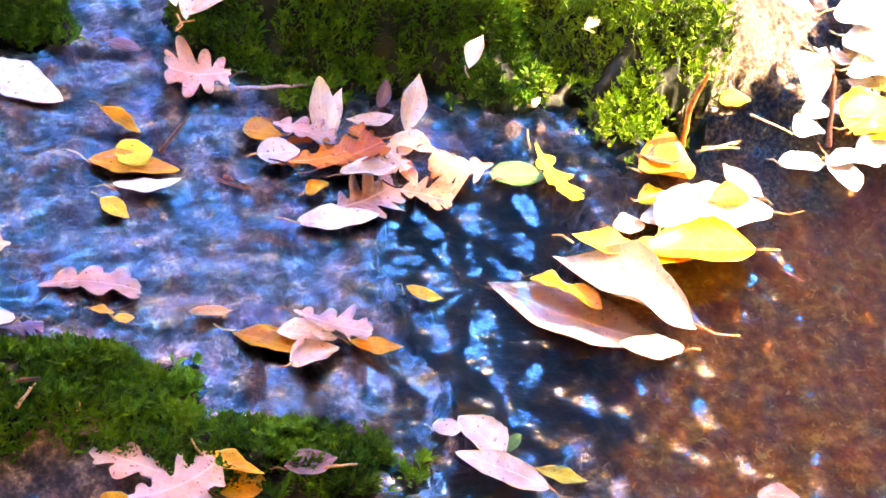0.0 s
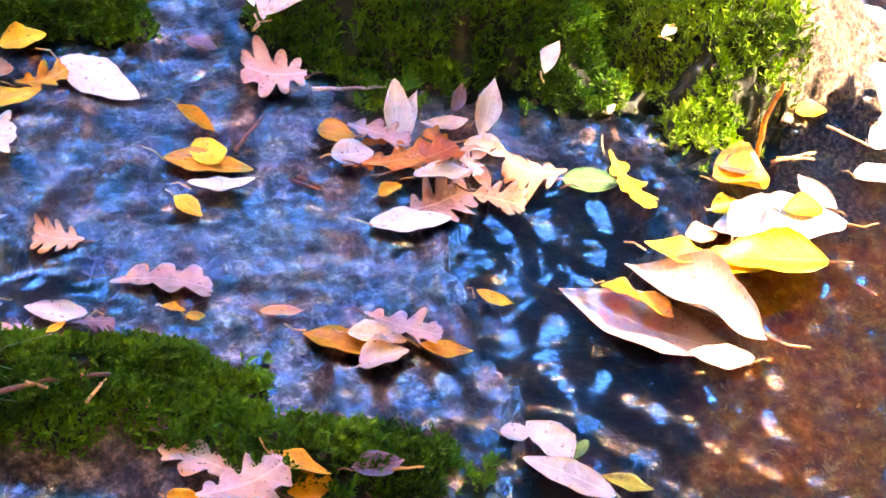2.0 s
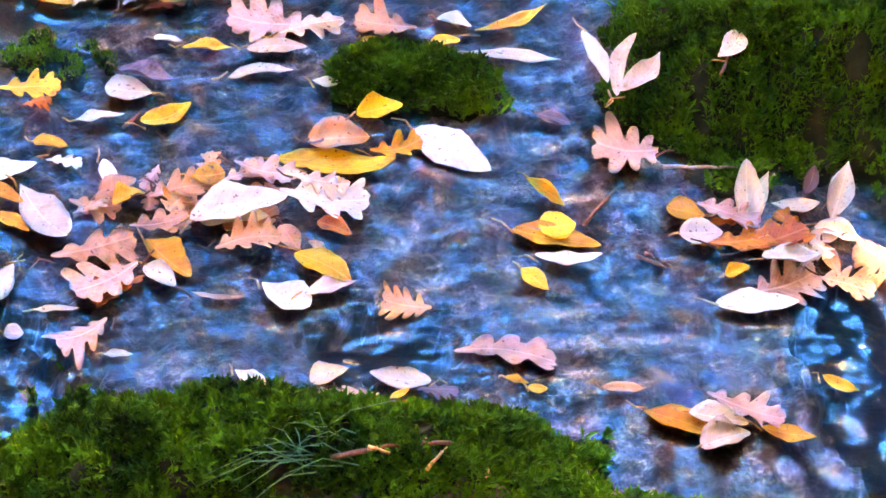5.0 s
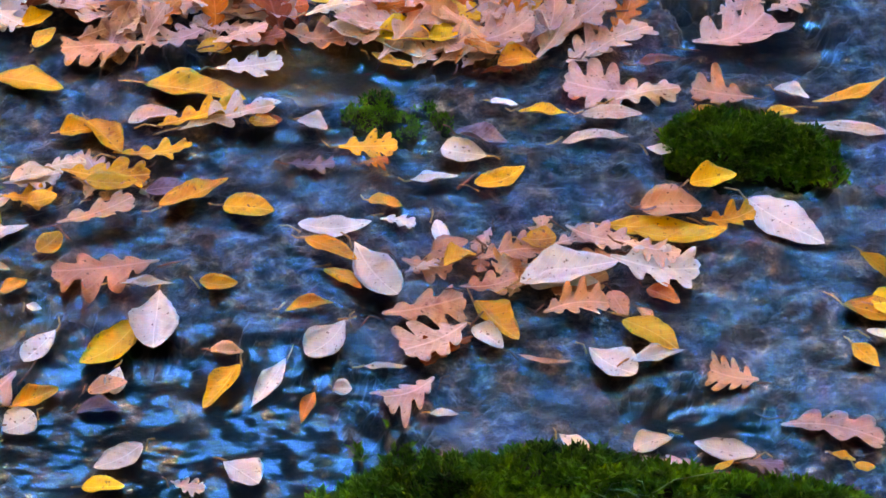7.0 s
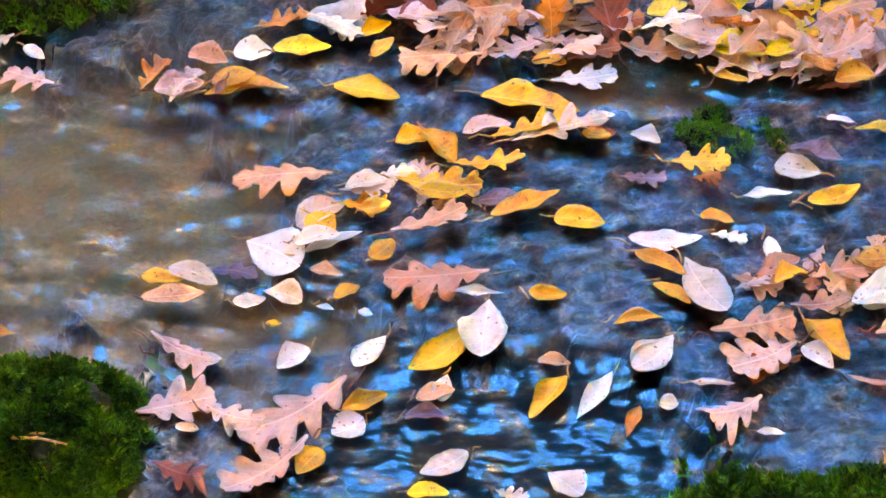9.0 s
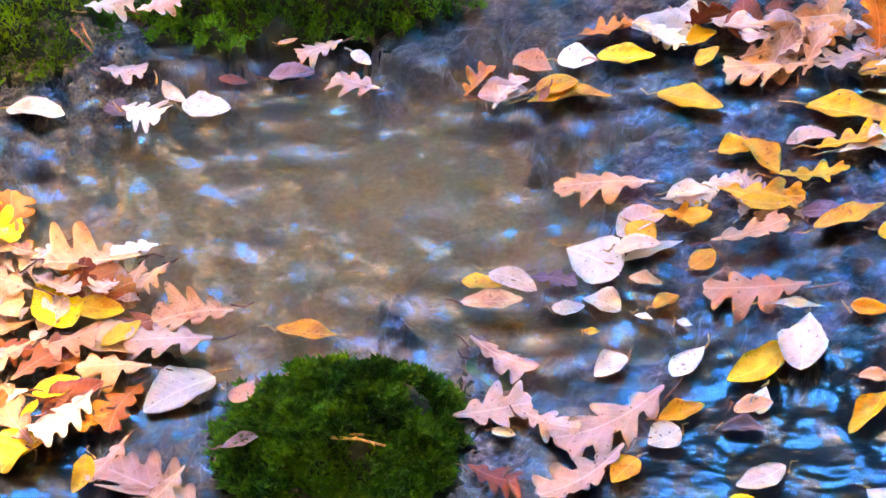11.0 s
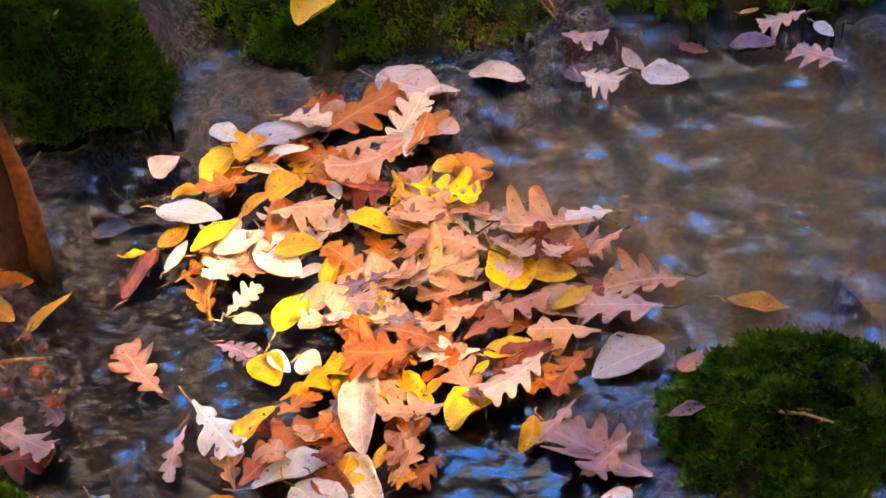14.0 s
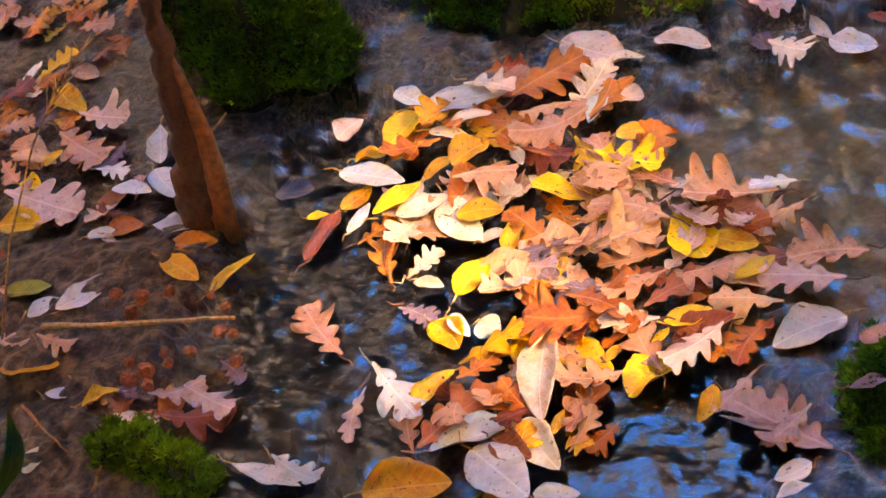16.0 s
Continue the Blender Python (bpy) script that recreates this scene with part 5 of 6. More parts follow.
leaf("oval", "white", (-1.138, 1.394, 0.0120), (-1.132, 1.437, 0.0120), 0.34, 0.07, 5)
leaf("oval", "gold", (-1.086, 1.475, 0.0120), (-1.070, 1.511, 0.0120), 0.49, 0.17, -6)
leaf("oval", "gold", (-1.066, 1.498, 0.0120), (-1.040, 1.535, 0.0120), 0.98, 0.24, -2)
leaf("oak", "tan", (-1.049, 1.466, 0.0155), (-0.982, 1.483, 0.0155), 0.95, 0.36, -10)
leaf("oval", "cream", (-1.095, 1.421, 0.0155), (-1.050, 1.454, 0.0155), 0.61, 0.15, -4)
leaf("oval", "cream", (-1.054, 1.453, 0.0120), (-0.993, 1.400, 0.0120), 0.50, 0.09, -2)
leaf("oval", "gold", (-1.029, 1.424, 0.0190), (-0.983, 1.437, 0.0190), 0.57, 0.08, 12)
leaf("oval", "cream", (-0.996, 1.400, 0.0120), (-0.974, 1.417, 0.0120), 0.61, 0.21, -2)
leaf("oval", "yellow", (-0.974, 1.487, 0.0120), (-0.913, 1.468, 0.0120), 0.46, 0.30, -10)
leaf("oval", "gold", (-0.959, 1.381, 0.0155), (-0.964, 1.437, 0.0155), 0.38, 0.35, -2)
leaf("oak", "yellow", (-0.923, 1.529, 0.0155), (-0.844, 1.518, 0.0155), 0.63, 0.36, 1)
leaf("oval", "gold", (-0.910, 1.556, 0.0120), (-0.879, 1.569, 0.0120), 0.63, 0.11, 12)
leaf("oval", "tan", (-0.927, 1.491, 0.0190), (-0.864, 1.479, 0.0190), 0.62, 0.14, -4)
leaf("oval", "white", (-1.008, 1.521, 0.0190), (-0.987, 1.499, 0.0190), 0.48, 0.16, 5)
leaf("oval", "white", (-1.013, 1.493, 0.0155), (-0.981, 1.458, 0.0155), 0.37, 0.36, 4)
leaf("oval", "yellow", (-1.195, 1.413, 0.0050), (-1.174, 1.422, 0.0050), 0.56, 0.21, -4)
leaf("oval", "rust", (-1.172, 1.358, 0.0050), (-1.165, 1.431, 0.0050), 0.34, 0.34, -7)
leaf("oval", "mauve", (-1.254, 1.454, -0.0060), (-1.214, 1.465, -0.0060), 1.08, 0.15, -13, where="lying under the water")
leaf("pear", "white", (-1.421, 1.520, 0.0120), (-1.391, 1.463, 0.0120), 0.43, 0.40, 8)
leaf("oval", "white", (-1.395, 1.455, 0.0120), (-1.343, 1.418, 0.0120), 0.51, 0.18, -10)
leaf("spear", "white", (-1.361, 1.382, 0.0050), (-1.307, 1.388, 0.0050), 0.41, 0.28, 6)
leaf("oval", "gold", (-1.321, 1.332, 0.0174), (-1.265, 1.308, 0.0174), 0.44, 0.07, 7)
leaf("oval", "orange", (-1.328, 1.357, 0.0098), (-1.274, 1.367, 0.0098), 0.51, 0.30, 3)
leaf("spear", "gold", (-1.256, 1.302, 0.0050), (-1.230, 1.361, 0.0050), 0.33, 0.20, -13)
leaf("oak", "pink", (-1.555, 1.402, 0.0120), (-1.442, 1.379, 0.0120), 0.68, 0.18, 1)
leaf("oval", "gold", (-1.531, 1.351, 0.0155), (-1.481, 1.360, 0.0155), 0.70, 0.26, 8)
leaf("oval", "lime", (-1.477, 1.267, 0.0120), (-1.428, 1.282, 0.0120), 0.57, 0.21, -9)
leaf("oval", "white", (-1.400, 1.247, 0.0200), (-1.361, 1.303, 0.0200), 0.46, 0.12, 6)
leaf("oval", "white", (-1.434, 1.240, 0.0117), (-1.407, 1.268, 0.0117), 0.53, 0.12, 8)
leaf("oak", "pink", (-1.456, 1.207, 0.0116), (-1.413, 1.210, 0.0116), 0.76, 0.15, -12)
leaf("oak", "tan", (-1.404, 1.212, 0.0155), (-1.353, 1.210, 0.0155), 0.63, 0.27, -10)
leaf("oval", "gold", (-1.426, 1.169, 0.0106), (-1.365, 1.186, 0.0106), 0.53, 0.16, -9)
leaf("pear", "yellow", (-1.546, 1.417, 0.0120), (-1.517, 1.415, 0.0120), 0.75, 0.41, 7)
leaf("oak", "pink", (-1.531, 1.529, 0.0120), (-1.462, 1.526, 0.0120), 0.76, 0.27, 4)
leaf("oak", "tan", (-1.541, 1.499, 0.0120), (-1.459, 1.461, 0.0120), 0.69, 0.13, 0)
leaf("oval", "gold", (-1.529, 1.445, 0.0120), (-1.519, 1.470, 0.0120), 0.55, 0.19, 1)
leaf("oval", "gold", (-1.578, 1.565, 0.0120), (-1.523, 1.534, 0.0120), 0.50, 0.41, 9)
leaf("oak", "rust", (-1.639, 1.532, 0.0120), (-1.617, 1.577, 0.0120), 0.67, 0.20, 7)
leaf("oval", "white", (-1.623, 1.564, 0.0120), (-1.621, 1.603, 0.0120), 0.39, 0.25, -10)
leaf("oak", "tan", (-1.614, 1.489, 0.0120), (-1.575, 1.511, 0.0120), 0.74, 0.13, 2)
leaf("oak", "white", (-1.463, 1.446, 0.0120), (-1.420, 1.446, 0.0120), 0.70, 0.21, -5)
leaf("oval", "white", (-1.430, 1.422, 0.0120), (-1.381, 1.422, 0.0120), 0.51, 0.10, -11)
leaf("oak", "tan", (-1.602, 1.660, 0.0120), (-1.559, 1.673, 0.0120), 0.76, 0.12, 8)
leaf("spear", "white", (-1.367, 1.154, 0.0050), (-1.332, 1.163, 0.0050), 0.44, 0.19, -1)
leaf("oval", "gold", (-1.315, 1.141, 0.0120), (-1.285, 1.167, 0.0120), 0.54, 0.33, -12)
leaf("oak", "pink", (-1.276, 1.135, 0.0120), (-1.222, 1.132, 0.0120), 0.63, 0.17, -13)
leaf("oak", "pink", (-1.248, 1.161, 0.0120), (-1.194, 1.189, 0.0120), 0.62, 0.26, -7)
leaf("oak", "rust", (-1.228, 1.141, 0.0120), (-1.149, 1.156, 0.0120), 0.44, 0.34, 7)
leaf("oak", "pink", (-1.212, 1.174, 0.0155), (-1.146, 1.153, 0.0155), 0.59, 0.21, 1)
leaf("oak", "white", (-1.097, 1.120, 0.0050), (-1.036, 1.098, 0.0050), 0.58, 0.16, -10)
leaf("spear", "white", (-1.129, 1.101, 0.0085), (-1.049, 1.088, 0.0085), 0.27, 0.13, -8)
leaf("oval", "cream", (-1.306, 1.033, 0.0444), (-1.297, 1.066, 0.0444), 0.58, 0.09, 12)
leaf("oval", "tan", (-1.580, 1.457, 0.0120), (-1.517, 1.451, 0.0120), 0.38, 0.07, -10)
leaf("oval", "white", (-1.424, 1.353, 0.0120), (-1.396, 1.366, 0.0120), 0.50, 0.18, 4)
leaf("oval", "cream", (-1.408, 1.356, 0.0120), (-1.387, 1.349, 0.0120), 0.48, 0.15, 1)

# ---- unseen trees, added round the stream to shape its light ----
def foliage():
    m, n, l, b = material("autumn_foliage", 0.6)
    geo = n.new("ShaderNodeNewGeometry")
    # Pale leaf colour, chosen so the unseen crowns spread warm light.
    tone = ramp(n, l, geo.outputs["Random Per Island"], [(0.0, (0.62, 0.42, 0.22)), (0.5, (0.72, 0.58, 0.34)), (1.0, (0.60, 0.55, 0.28))]).outputs[0]
    l.new(tone, b.inputs["Base Color"])
    thin, mix = n.new("ShaderNodeBsdfTranslucent"), n.new("ShaderNodeMixShader")
    mix.inputs[0].default_value = 0.6
    l.new(tone, thin.inputs[0])
    l.new(b.outputs[0], mix.inputs[1])
    l.new(thin.outputs[0], mix.inputs[2])
    l.new(mix.outputs[0], n["Material Output"].inputs[0])
    return m


CROWN = foliage()


def leafy_mesh(points, sizes, rng):
    """Many small leaves at the points, each a bent quad."""
    k = len(points)
    a = rng.normal(size=(k, 3))
    a /= np.linalg.norm(a, axis=1)[:, None]
    b = np.cross(a, rng.normal(size=(k, 3)))
    b /= np.linalg.norm(b, axis=1)[:, None]
    c = np.cross(a, b)
    s = sizes[:, None]
    V = np.stack([points - a * s, points - b * s * 0.55 + c * s * 0.1, points + a * s, points + b * s * 0.55 + c * s * 0.1], 1).reshape(-1, 3)
    return cloud_mesh("crown", V.tolist(), np.arange(4 * k).reshape(-1, 4).tolist())


def tree(x, y, tall, crown_r, count, seed, lit=(), lean=(0, 0)):
    """An unseen tree added to block light, with a tapered trunk, limbs and an uneven crown; its crown stays open over
    the lit spots of ground.
    """
    rng = np.random.RandomState(seed)
    top = new("tree")
    z0 = float(ground_height(np.array([x]), np.array([y]))[0])
    c = Vector((x + lean[0], y + lean[1], tall))
    trunk = [(x, y, z0 - 0.1), (x + 0.05, y - 0.04, tall * 0.3), (x + lean[0] * 0.3, y + lean[1] * 0.3, tall * 0.65), tuple(c)]
    mesh_part("trunk", tube_mesh(trunk, 0.16, 0.05, 10), BARK, top)
    for k in range(7):
        a = k * 2.4 + seed
        st = Vector(trunk[2]).lerp(c, 0.12 * k)
        en = c + Vector((math.cos(a), math.sin(a), 0.15 * (k - 3) / 2)) * crown_r * 0.8
        mesh_part("limb", tube_mesh([tuple(st), tuple(st.lerp(en, 0.5) + Vector((0, 0, 0.2))), tuple(en)], 0.05, 0.012), BARK, top)
    p = rng.normal(size=(count * 2, 3))
    p = p / np.linalg.norm(p, axis=1)[:, None] * (rng.uniform(0, 1, count * 2) ** 0.45)[:, None] * np.array([crown_r, crown_r, crown_r * 0.7])
    p = p * (1 + 0.25 * ripple(p[:, 0] * 3, p[:, 1] * 3 + p[:, 2] * 2, 0.6, seed))[:, None] + np.array(c)
    ok = ripple(p[:, 0], p[:, 1] + 0.7 * p[:, 2], 1.6, seed + 3) > -0.9
    gx, gy = p[:, 0] - SUN_WAY.x / SUN_WAY.z * p[:, 2], p[:, 1] - SUN_WAY.y / SUN_WAY.z * p[:, 2]
    size = rng.uniform(0.07, 0.15, len(p)) * (crown_r / 2.2)
    for s in lit:
        # over the lit spots leaves are removed and shrunk to let sun through
        bare = ellipse(gx, gy, s) + 0.12 * rng.randn(len(gx)) > 0
        ok &= ~bare | (rng.uniform(0, 1, len(gx)) > s[5])
        size = np.where(bare, np.minimum(size, 0.055), size)
    p, size = p[ok][:count], size[ok][:count]
    crown = mesh_part("crown", leafy_mesh(p, size, rng), CROWN, top, "autumn leaves of an unseen crown")
    tagged(top, "unseen tall autumn tree added to shape the light on the stream", "tree", "trees round the stream")
    return top


def unseen_woods():
    """Unseen ragged wall of crowns, added far round to block sky, with openings."""
    n, rows = 480, 90
    az = np.linspace(-math.pi, math.pi, n, endpoint=False)
    ahead = step(1.7, 1.35, np.abs(az + 0.25))
    top = radians(36) + radians(24) * ahead + 0.05 * ripple(az, az * 0, 9, 40) + 0.03 * ripple(az, az * 0, 40, 41)
    A, J = np.meshgrid(az, np.linspace(-0.02, 1, rows), indexing="ij")
    E = J * top[:, None]
    R = 15 + 0.7 * ripple(A * 3, E * 3, 7, 42) + 0.4 * ripple(A * 3, E * 3, 25, 43)
    V = np.stack([R * np.sin(A), 1.4 + R * np.cos(A), R * np.tan(E)], -1).reshape(-1, 3)
    rough = 0.6 * ripple(A, E, 30, 44) + 0.4 * ripple(A, E, 85, 45) + 0.12 * ripple(A, E, 190, 46)
    # Openings aimed so the camera sees sky mirrored in the pools.
    gap = sum(k * np.exp(-((A - radians(c)) / w) ** 2) for c, w, k in ((-38, 0.15, 1.0), (-3, 0.17, 1.1), (-20, 0.10, 0.40), (14, 0.08, 0.25), (29, 0.12, 1.05)))
    low = radians(39) + radians(6) * np.exp(-((A + radians(3)) / 0.3) ** 2)
    keep = rough > -1.2 + 1.45 * np.minimum(gap, 1) * step(low, low + radians(6), E)
    faces = []
    for k in range(n):
        q = (k + 1) % n
        for j in range(rows - 1):
            if keep[k, j]:
                faces.append((k * rows + j, q * rows + j, q * rows + j + 1, k * rows + j + 1))
    verts = V.tolist()
    m, nd, l, b = material("woods_shade_tone", 0.9)
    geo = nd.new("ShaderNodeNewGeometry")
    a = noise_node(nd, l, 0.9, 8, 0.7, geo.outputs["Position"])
    # Shade is put into this near-black colour to keep reflections dark.
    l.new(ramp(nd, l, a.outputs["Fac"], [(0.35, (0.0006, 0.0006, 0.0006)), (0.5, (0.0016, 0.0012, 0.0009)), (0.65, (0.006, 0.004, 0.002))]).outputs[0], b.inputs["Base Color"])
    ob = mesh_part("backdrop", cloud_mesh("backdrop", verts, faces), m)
    tagged(ob, "unseen near-black wall of woods added round the stream", "woods", kind="structure")


unseen_woods()
SUNLIT = [
    (1.14, 1.214, 0.357, 0.473, -9.3, 0.44),
    (1.192, 1.473, 0.208, 0.187, -7.5, 0.55),
    (1.020, 1.513, 0.120, 0.168, -7.4, 0.64),
    (0.796, 1.541, 0.039, 0.093, -7.4, 0.5),
    (0.131, 1.825, 0.135, 0.100, -0.4, 0.74),
    (-0.95, 1.508, 0.258, 0.286, 6.3, 0.42),
    (-1.033, 1.532, 0.153, 0.187, 6.0, 0.25),
    (-1.705, 1.725, 0.15, 0.06, 4.0, 0.86),
]
# Unseen crowns between sun and stream, added to cast the shade.
tree(4.8, -0.6, 4.4, 2.8, 11000, 1, SUNLIT, (0, 1.35))
tree(6.9, -0.8, 6.3, 2.8, 10000, 12, SUNLIT, (0, 1.3))
tree(9.0, -0.9, 8.2, 3.2, 9000, 2, SUNLIT, (0, 1.1))
tree(4.6, -3.6, 6.0, 3.4, 9000, 3)
tree(0.3, -4.2, 5.5, 3.4, 9000, 4)
tree(-4.2, -3.0, 5.8, 3.4, 9000, 5)
tree(-6.2, 2.0, 5.4, 3.2, 9000, 6)
# Unseen crowns overhead, added to close the sky and warm the light.
tree(0.0, -1.0, 8.0, 3.8, 10000, 10)
tree(-3.4, 0.2, 9.0, 3.6, 10000, 15)
tree(2.4, -0.6, 10.0, 3.6, 10000, 16)
tree(-3.9, 3.4, 9.2, 3.2, 6000, 17, lean=(3.0, -0.9))
tree(4.0, 3.0, 9.6, 3.2, 6000, 18, lean=(-1.9, -0.4))


# ---- deeper leaves of the piles ----
def pile(spot, count, tints, seed, size=0.075, tilt=0.006):
    """Leaves lying under and between the others of a heap."""
    rng = random.Random(seed)
    for k in range(count):
        a, r = rng.uniform(0, 6.283), rng.uniform(0, 1) ** 0.5
        t = radians(spot[4])
        u, v = spot[2] * r * math.cos(a), spot[3] * r * math.sin(a)
        x, y = spot[0] + u * math.cos(t) - v * math.sin(t), spot[1] + u * math.sin(t) + v * math.cos(t)
        h, ln, z = rng.uniform(0, 6.283), rng.uniform(0.6, 1.0) * size, 0.001 + 0.007 * k / count
        kind = rng.choice(("oak", "oak", "oak", "oak", "oak", "oval"))
        d = Vector((math.cos(h), math.sin(h), 0)) * ln / 2
        leaf(kind, rng.choice(tints), (x - d.x, y - d.y, z), (x + d.x, y + d.y, z + rng.uniform(-0.002, tilt)), rng.uniform(0.5, 0.7), rng.uniform(0.1, 0.35), rng.uniform(-15, 15), "deep in a leaf pile")


pile((-1.493, 1.423, 0.115, 0.169, 6.5), 16, ("tan", "rust", "orange", "rust", "mauve", "pink"), 33, 0.055)
pile((-1.224, 1.186, 0.117, 0.042, 8.8), 8, ("rust", "tan", "mauve", "orange"), 34, 0.05)
pile((-1.622, 1.655, 0.161, 0.058, 4.5), 8, ("orange", "rust", "gold", "tan"), 35, 0.05)
pile((-1.003, 1.487, 0.15, 0.158, 6.4), 38, ("tan", "orange", "pink", "gold", "cream", "orange", "tan"), 21, tilt=0.024)
pile((-0.822, 1.395, 0.144, 0.115, 7.5), 45, ("tan", "orange", "rust", "pink", "tan"), 22, tilt=0.024)
pile((-0.908, 1.214, 0.1, 0.087, 9.0), 16, ("orange", "tan", "gold", "rust"), 23, tilt=0.024)
pile((-0.121, 1.835, 0.129, 0.051, -0.4), 22, ("tan", "pink", "rust", "orange"), 24, tilt=0.042)
pile((0.181, 1.824, 0.129, 0.06, -0.4), 34, ("pink", "tan", "yellow", "orange", "pink"), 25, tilt=0.042)
pile((0.211, 1.491, 0.097, 0.042, -3.2), 16, ("pink", "tan", "white", "tan"), 26, 0.05)
pile((-1.586, 1.509, 0.078, 0.099, 5.7), 12, ("tan", "pink", "orange", "gold"), 27, 0.06)
pile((-1.694, 1.699, 0.144, 0.05, 4.1), 14, ("gold", "orange", "tan"), 28, 0.06)
pile((-1.238, 1.162, 0.076, 0.025, 9.0), 8, ("pink", "rust", "tan"), 29, 0.05)
pile((0.719, 1.408, 0.07, 0.036, -8.4), 8, ("pink", "orange", "cream"), 30, 0.05)
pile((-0.187, 1.604, 0.068, 0.037, 0.7), 10, ("cream", "tan", "gold", "pink"), 31, 0.05)
pile((1.33, 1.471, 0.045, 0.116, -7.4), 10, ("white", "cream", "white", "yellow"), 32)


# ---- twigs, stalks and grass ----
def twig(points, r0, r1, mat=TWIG, label="thin brown twig on the wet rock", name="twig", sag=0.0):
    """A bare twig along a gently crooked line, with two short side shoots where it is thick enough."""
    rng = random.Random(int(abs(points[0][0]) * 9973))
    a = [Vector(p) for p in points]
    line = []
    for p, q in zip(a, a[1:]):
        for k in range(4):
            w = p.lerp(q, k / 4)
            line.append(w + Vector((rng.uniform(-1, 1), rng.uniform(-1, 1), rng.uniform(0, 1))) * (q - p).length * 0.018)
    line.append(a[-1])
    top = new(name)
    mesh_part("stem", tube_mesh([tuple(p) for p in line], r0, r1), mat, top)
    for k in (len(line) // 3, 2 * len(line) // 3):
        d = (line[-1] - line[0]).normalized()
        side = Vector((d.y, -d.x, 0.3)) * rng.choice((-1, 1)) + d
        ln = (line[-1] - line[0]).length * rng.uniform(0.04, 0.09)
        mesh_part("shoot", tube_mesh([tuple(line[k]), tuple(line[k] + side * ln)], r1, r1 * 0.5), mat, top)
    return tagged(top, label, name.replace("_", " "), "twigs and stalks")


GREY = plain("grey_twig", (0.32, 0.24, 0.20), 0.7, 200)
RUSTY = plain("rusty_stalk", (0.42, 0.13, 0.02), 0.5, 200)
twig([(0.656, 1.496, 0.012), (0.687, 1.491, 0.014), (0.727, 1.491, 0.012)], 0.002, 0.0012, GREY, "pale grey twig on wet rock beside moss")
twig([(0.567, 1.433, 0.006), (0.600, 1.462, 0.020)], 0.002, 0.0012)
twig([(1.062, 1.362, 0.010), (1.057, 1.366, 0.061), (1.061, 1.363, 0.109)], 0.003, 0.0022, RUSTY, "sunlit orange stalk standing out of the gravel")
twig([(1.145, 1.384, 0.020), (1.184, 1.363, 0.010)], 0.0015, 0.001, STRAW, "pale straw stalk on sunlit rock")
twig([(1.076, 1.356, 0.008), (1.124, 1.360, 0.012)], 0.0018, 0.001, STRAW, "pale straw stalk on sunlit rock")
twig([(1.083, 1.361, 0.008), (1.119, 1.351, 0.012)], 0.0015, 0.001, STRAW, "pale straw stalk on sunlit rock")
twig([(1.213, 1.341, 0.010), (1.196, 1.357, 0.097)], 0.003, 0.002, TWIG, "brown stalk standing among pale leaves")
twig([(0.616, 1.398, 0.004), (0.635, 1.380, 0.004)], 0.002, 0.0012)
twig([(0.599, 1.051, 0.030), (0.626, 1.049, 0.030)], 0.0014, 0.001, STRAW, "straw stalk lying on moss")
twig([(0.367, 1.157, 0.030), (0.385, 1.172, 0.035)], 0.0016, 0.001, STRAW, "straw stalk lying on moss")
twig([(0.413, 1.139, 0.030), (0.422, 1.162, 0.035)], 0.0016, 0.001, STRAW, "straw stalk lying on moss")
twig([(1.114, 1.187, 0.004), (1.100, 1.203, 0.004)], 0.0016, 0.001)
twig([(0.290, 1.154, 0.055), (0.338, 1.158, 0.060), (0.389, 1.161, 0.055)], 0.0026, 0.0018, TWIG, "reddish brown twig lying on green moss")
twig([(0.278, 1.180, 0.050), (0.302, 1.199, 0.050)], 0.0016, 0.001, STRAW, "straw stalk lying on moss")
twig([(0.320, 1.157, 0.062), (0.337, 1.151, 0.060)], 0.0022, 0.0014, STRAW, "straw stalk lying on moss")
twig([(0.365, 1.136, 0.055), (0.385, 1.157, 0.055)], 0.0018, 0.001, STRAW, "straw stalk lying on moss")
twig([(0.415, 1.135, 0.040), (0.423, 1.158, 0.040)], 0.0016, 0.001, STRAW, "straw stalk lying on moss")
twig([(0.706, 1.535, 0.090), (0.721, 1.561, 0.090)], 0.0016, 0.001)
twig([(0.165, 1.585, 0.005), (0.184, 1.599, 0.012)], 0.0018, 0.001)
twig([(0.607, 1.395, 0.004), (0.631, 1.379, 0.004)], 0.002, 0.0012)
twig([(-0.856, 1.765, 0.060), (-0.825, 1.732, 0.060)], 0.0014, 0.001, RUSTY, "orange pine needle on the mossy bank")
twig([(-0.848, 1.775, 0.060), (-0.825, 1.736, 0.060)], 0.0014, 0.001, RUSTY, "orange pine needle on the mossy bank")
twig([(-0.486, 1.252, 0.060), (-0.463, 1.250, 0.062), (-0.439, 1.246, 0.060)], 0.0014, 0.001, STRAW, "straw stalk lying on moss")
twig([(-0.542, 1.329, 0.050), (-0.518, 1.325, 0.050)], 0.0014, 0.001, STRAW, "straw stalk lying on moss")
twig([(-0.975, 1.449, 0.014), (-0.942, 1.410, 0.014)], 0.002, 0.0012)
twig([(-0.496, 1.255, 0.060), (-0.459, 1.257, 0.060)], 0.0014, 0.001, STRAW, "straw stalk lying on moss")
twig([(-0.198, 1.539, 0.012), (-0.184, 1.523, 0.008)], 0.0018, 0.001)
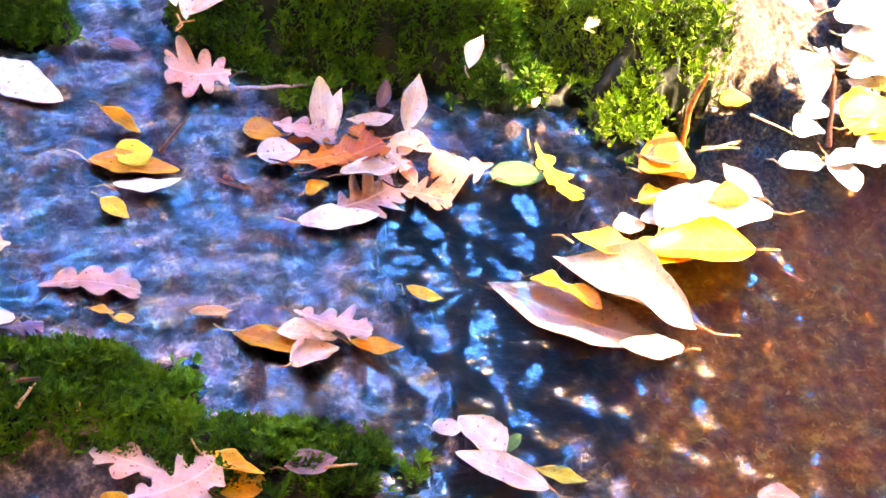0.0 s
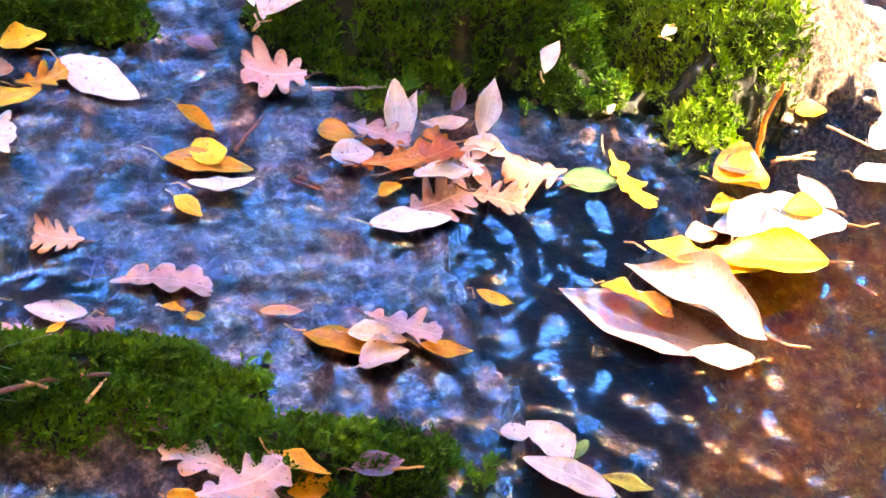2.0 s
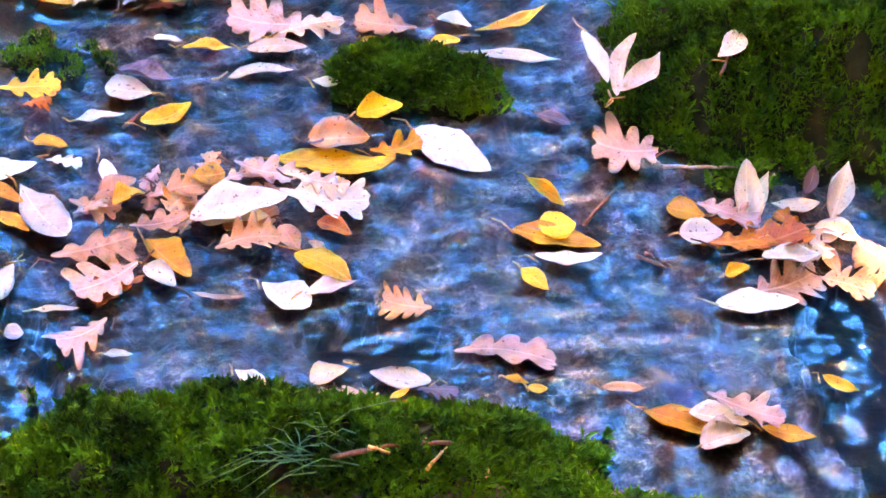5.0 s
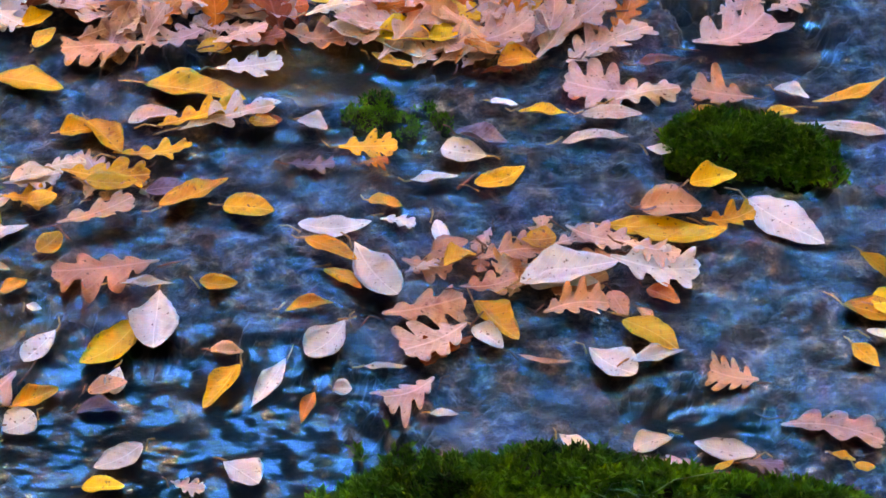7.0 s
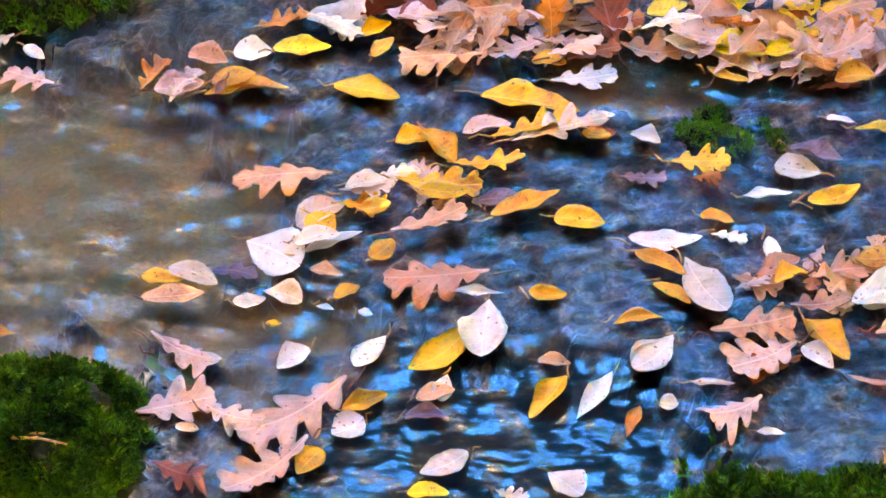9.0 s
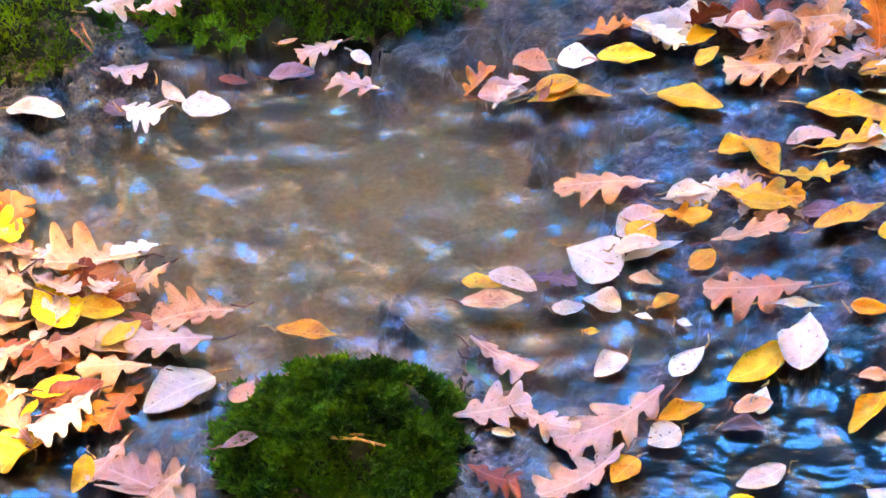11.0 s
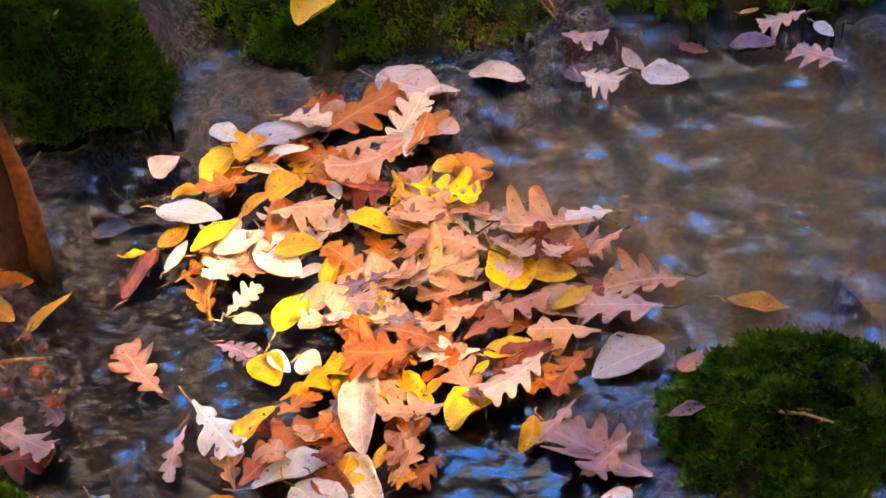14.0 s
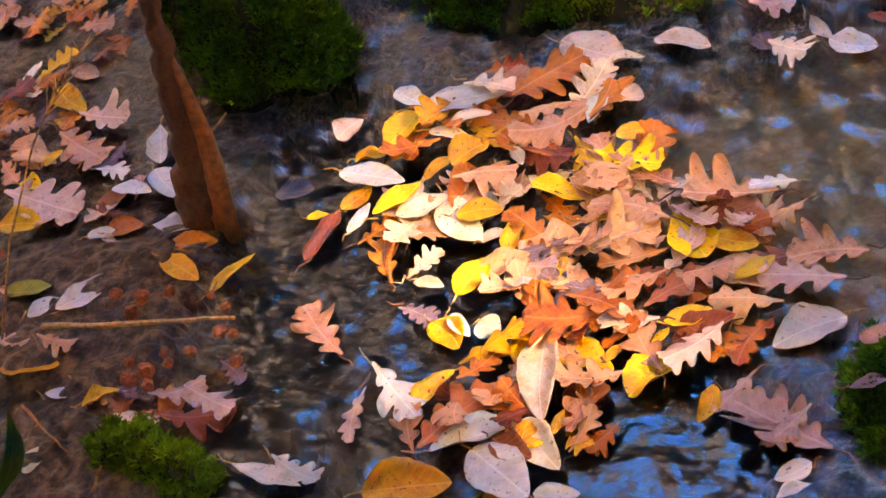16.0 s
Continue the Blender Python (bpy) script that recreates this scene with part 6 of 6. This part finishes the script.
twig([(-1.078, 1.384, 0.020), (-1.081, 1.368, 0.012), (-1.071, 1.343, 0.004)], 0.002, 0.0014, RUSTY, "curved rust red stalk over dark water")
twig([(-1.353, 1.110, 0.040), (-1.306, 1.081, 0.050), (-1.269, 1.060, 0.050)], 0.0018, 0.001, RUSTY, "thin red stalk on the near bank")
twig([(-1.212, 1.015, 0.060), (-1.201, 1.028, 0.082)], 0.0016, 0.001, STRAW, "short straw stub on the near bank")
twig([(-1.349, 1.503, 0.020), (-1.330, 1.520, 0.038)], 0.0016, 0.001, STRAW, "pale straw stub beside moss")
twig([(-1.376, 1.199, 0.050), (-1.279, 1.212, 0.055), (-1.182, 1.244, 0.045)], 0.0034, 0.0018, STRAW, "long pale brown twig beside dry berries")


HUSK = plain("seed_husk", (0.30, 0.075, 0.016), 0.6, 300)


def seed_head(at, r, seed):
    bm = bmesh.new()
    bmesh.ops.create_icosphere(bm, subdivisions=2, radius=r)
    rng = random.Random(seed)
    for v in bm.verts:
        v.co *= rng.uniform(0.7, 1.2)
    top = new("dry_berry")
    top.location = at
    part("husk", bm, HUSK, top, smooth=False)
    mesh_part("stalk", tube_mesh([(0, 0, 0), (0.004, 0.012, 0.006)], 0.0008, 0.0006), TWIG, top)
    tagged(top, "small dry brown berry beside a bare twig", "berry", "dry berries")


for k, at in enumerate(((-1.277, 1.187, 0.030), (-1.243, 1.162, 0.030), (-1.268, 1.166, 0.030), (-1.235, 1.192, 0.030), (-1.216, 1.205, 0.035), (-1.250, 1.175, 0.035),
                        (-1.178, 1.228, 0.040), (-1.167, 1.205, 0.030), (-1.193, 1.228, 0.040), (-1.238, 1.195, 0.040), (-1.328, 1.260, 0.040), (-1.299, 1.240, 0.040),
                        (-1.225, 1.272, 0.040), (-1.271, 1.271, 0.040), (-1.298, 1.260, 0.040), (-1.201, 1.259, 0.040))):
    seed_head(at, 0.0055 + 0.0012 * (k % 3), k)

# Orange tone: the sun on the stem's right side, put into colour.
ROOT_SUNLIT = plain("root_sunlit_tone", (0.22, 0.075, 0.018), 0.55, 110)
# leaning stem at the far end of the stream
stem = new("leaning_stem")
line = [Vector(p) for p in ((-1.316, 1.405, -0.020), (-1.304, 1.416, 0.068), (-1.296, 1.425, 0.176), (-1.285, 1.435, 0.276), (-1.269, 1.449, 0.366))]
line = [line[k // 8].lerp(line[k // 8 + 1], k % 8 / 8) + Vector((0.003 * math.sin(k * 1.7), 0.003 * math.cos(k * 2.3), 0)) for k in range(32)]
me = tube_mesh([tuple(p) for p in line], 0.016, 0.009, 14)
for v in me.vertices:
    axis = min(line, key=lambda p: (p - v.co).length)
    v.co += (v.co - axis) * (0.34 * float(ripple(v.co.x * 2 + v.co.y, v.co.z * 0.6, 160, 61)) - 0.05 + 0.75 * float(step(0.17, 0.0, v.co.z)))
mesh_part("trunk", me, BARK, stem)
mesh_part("root", tube_mesh([(-1.290, 1.430, 0.215), (-1.282, 1.424, 0.155), (-1.278, 1.417, 0.105), (-1.280, 1.410, 0.060), (-1.290, 1.400, -0.020)], 0.004, 0.014, 10), ROOT_SUNLIT, stem, "brown root with orange sunlight put into its colour")
tagged(stem, "thin brown leaning stem rooted in the stream", "stem")

# tall dry grass stalk with an open seed head
grass = new("grass_stalk")
foot = (-1.430, 1.194, 0.030)
mesh_part("stem", tube_mesh([foot, (-1.397, 1.234, 0.130), (-1.358, 1.281, 0.216), (-1.325, 1.320, 0.269)], 0.0014, 0.0008), STRAW, grass)
a, b = Vector((-1.346, 1.295, 0.236)), Vector((-1.307, 1.341, 0.286))
for k in range(14):
    p = a.lerp(b, k / 13)
    d = (b - a) * (0.18 + 0.22 * random.Random(k).random())
    d = d + Vector((0.012 * math.sin(k * 2.3), 0.01 * math.cos(k * 1.7), 0.0))
    mesh_part("spikelet", tube_mesh([tuple(p), tuple(p + d * 0.6), tuple(p + d)], 0.0011, 0.0004, 5), STRAW, grass)
tagged(grass, "tall dry straw grass stalk with open seed head", "grass")

BLADE = plain("grass_blade", (0.03, 0.14, 0.03), 0.5, 120)
tuft = new("grass_tuft")
for k in range(26):
    rng = random.Random(k + 400)
    c = Vector((0.297, 1.165, 0.050)) + Vector((rng.uniform(-0.05, 0.03), rng.uniform(-0.02, 0.02), 0))
    h = rng.uniform(2.4, 3.9) if k % 4 else rng.uniform(0.5, 2.4)
    ln = rng.uniform(0.04, 0.10)
    d = Vector((math.cos(h), math.sin(h) * 0.6, 0))
    mesh_part("blade", tube_mesh([tuple(c), tuple(c + d * ln * 0.5 + Vector((0, 0, 0.018))), tuple(c + d * ln + Vector((0, 0, 0.006)))], 0.0008, 0.0003, 4), BLADE, tuft)
tagged(tuft, "small tuft of fine green grass growing in moss", "grass")
leaf("spear", "green", (-1.301, 0.987, 0.060), (-1.271, 1.026, 0.149), 0.2, 0.2, 0, "standing on the near bank")
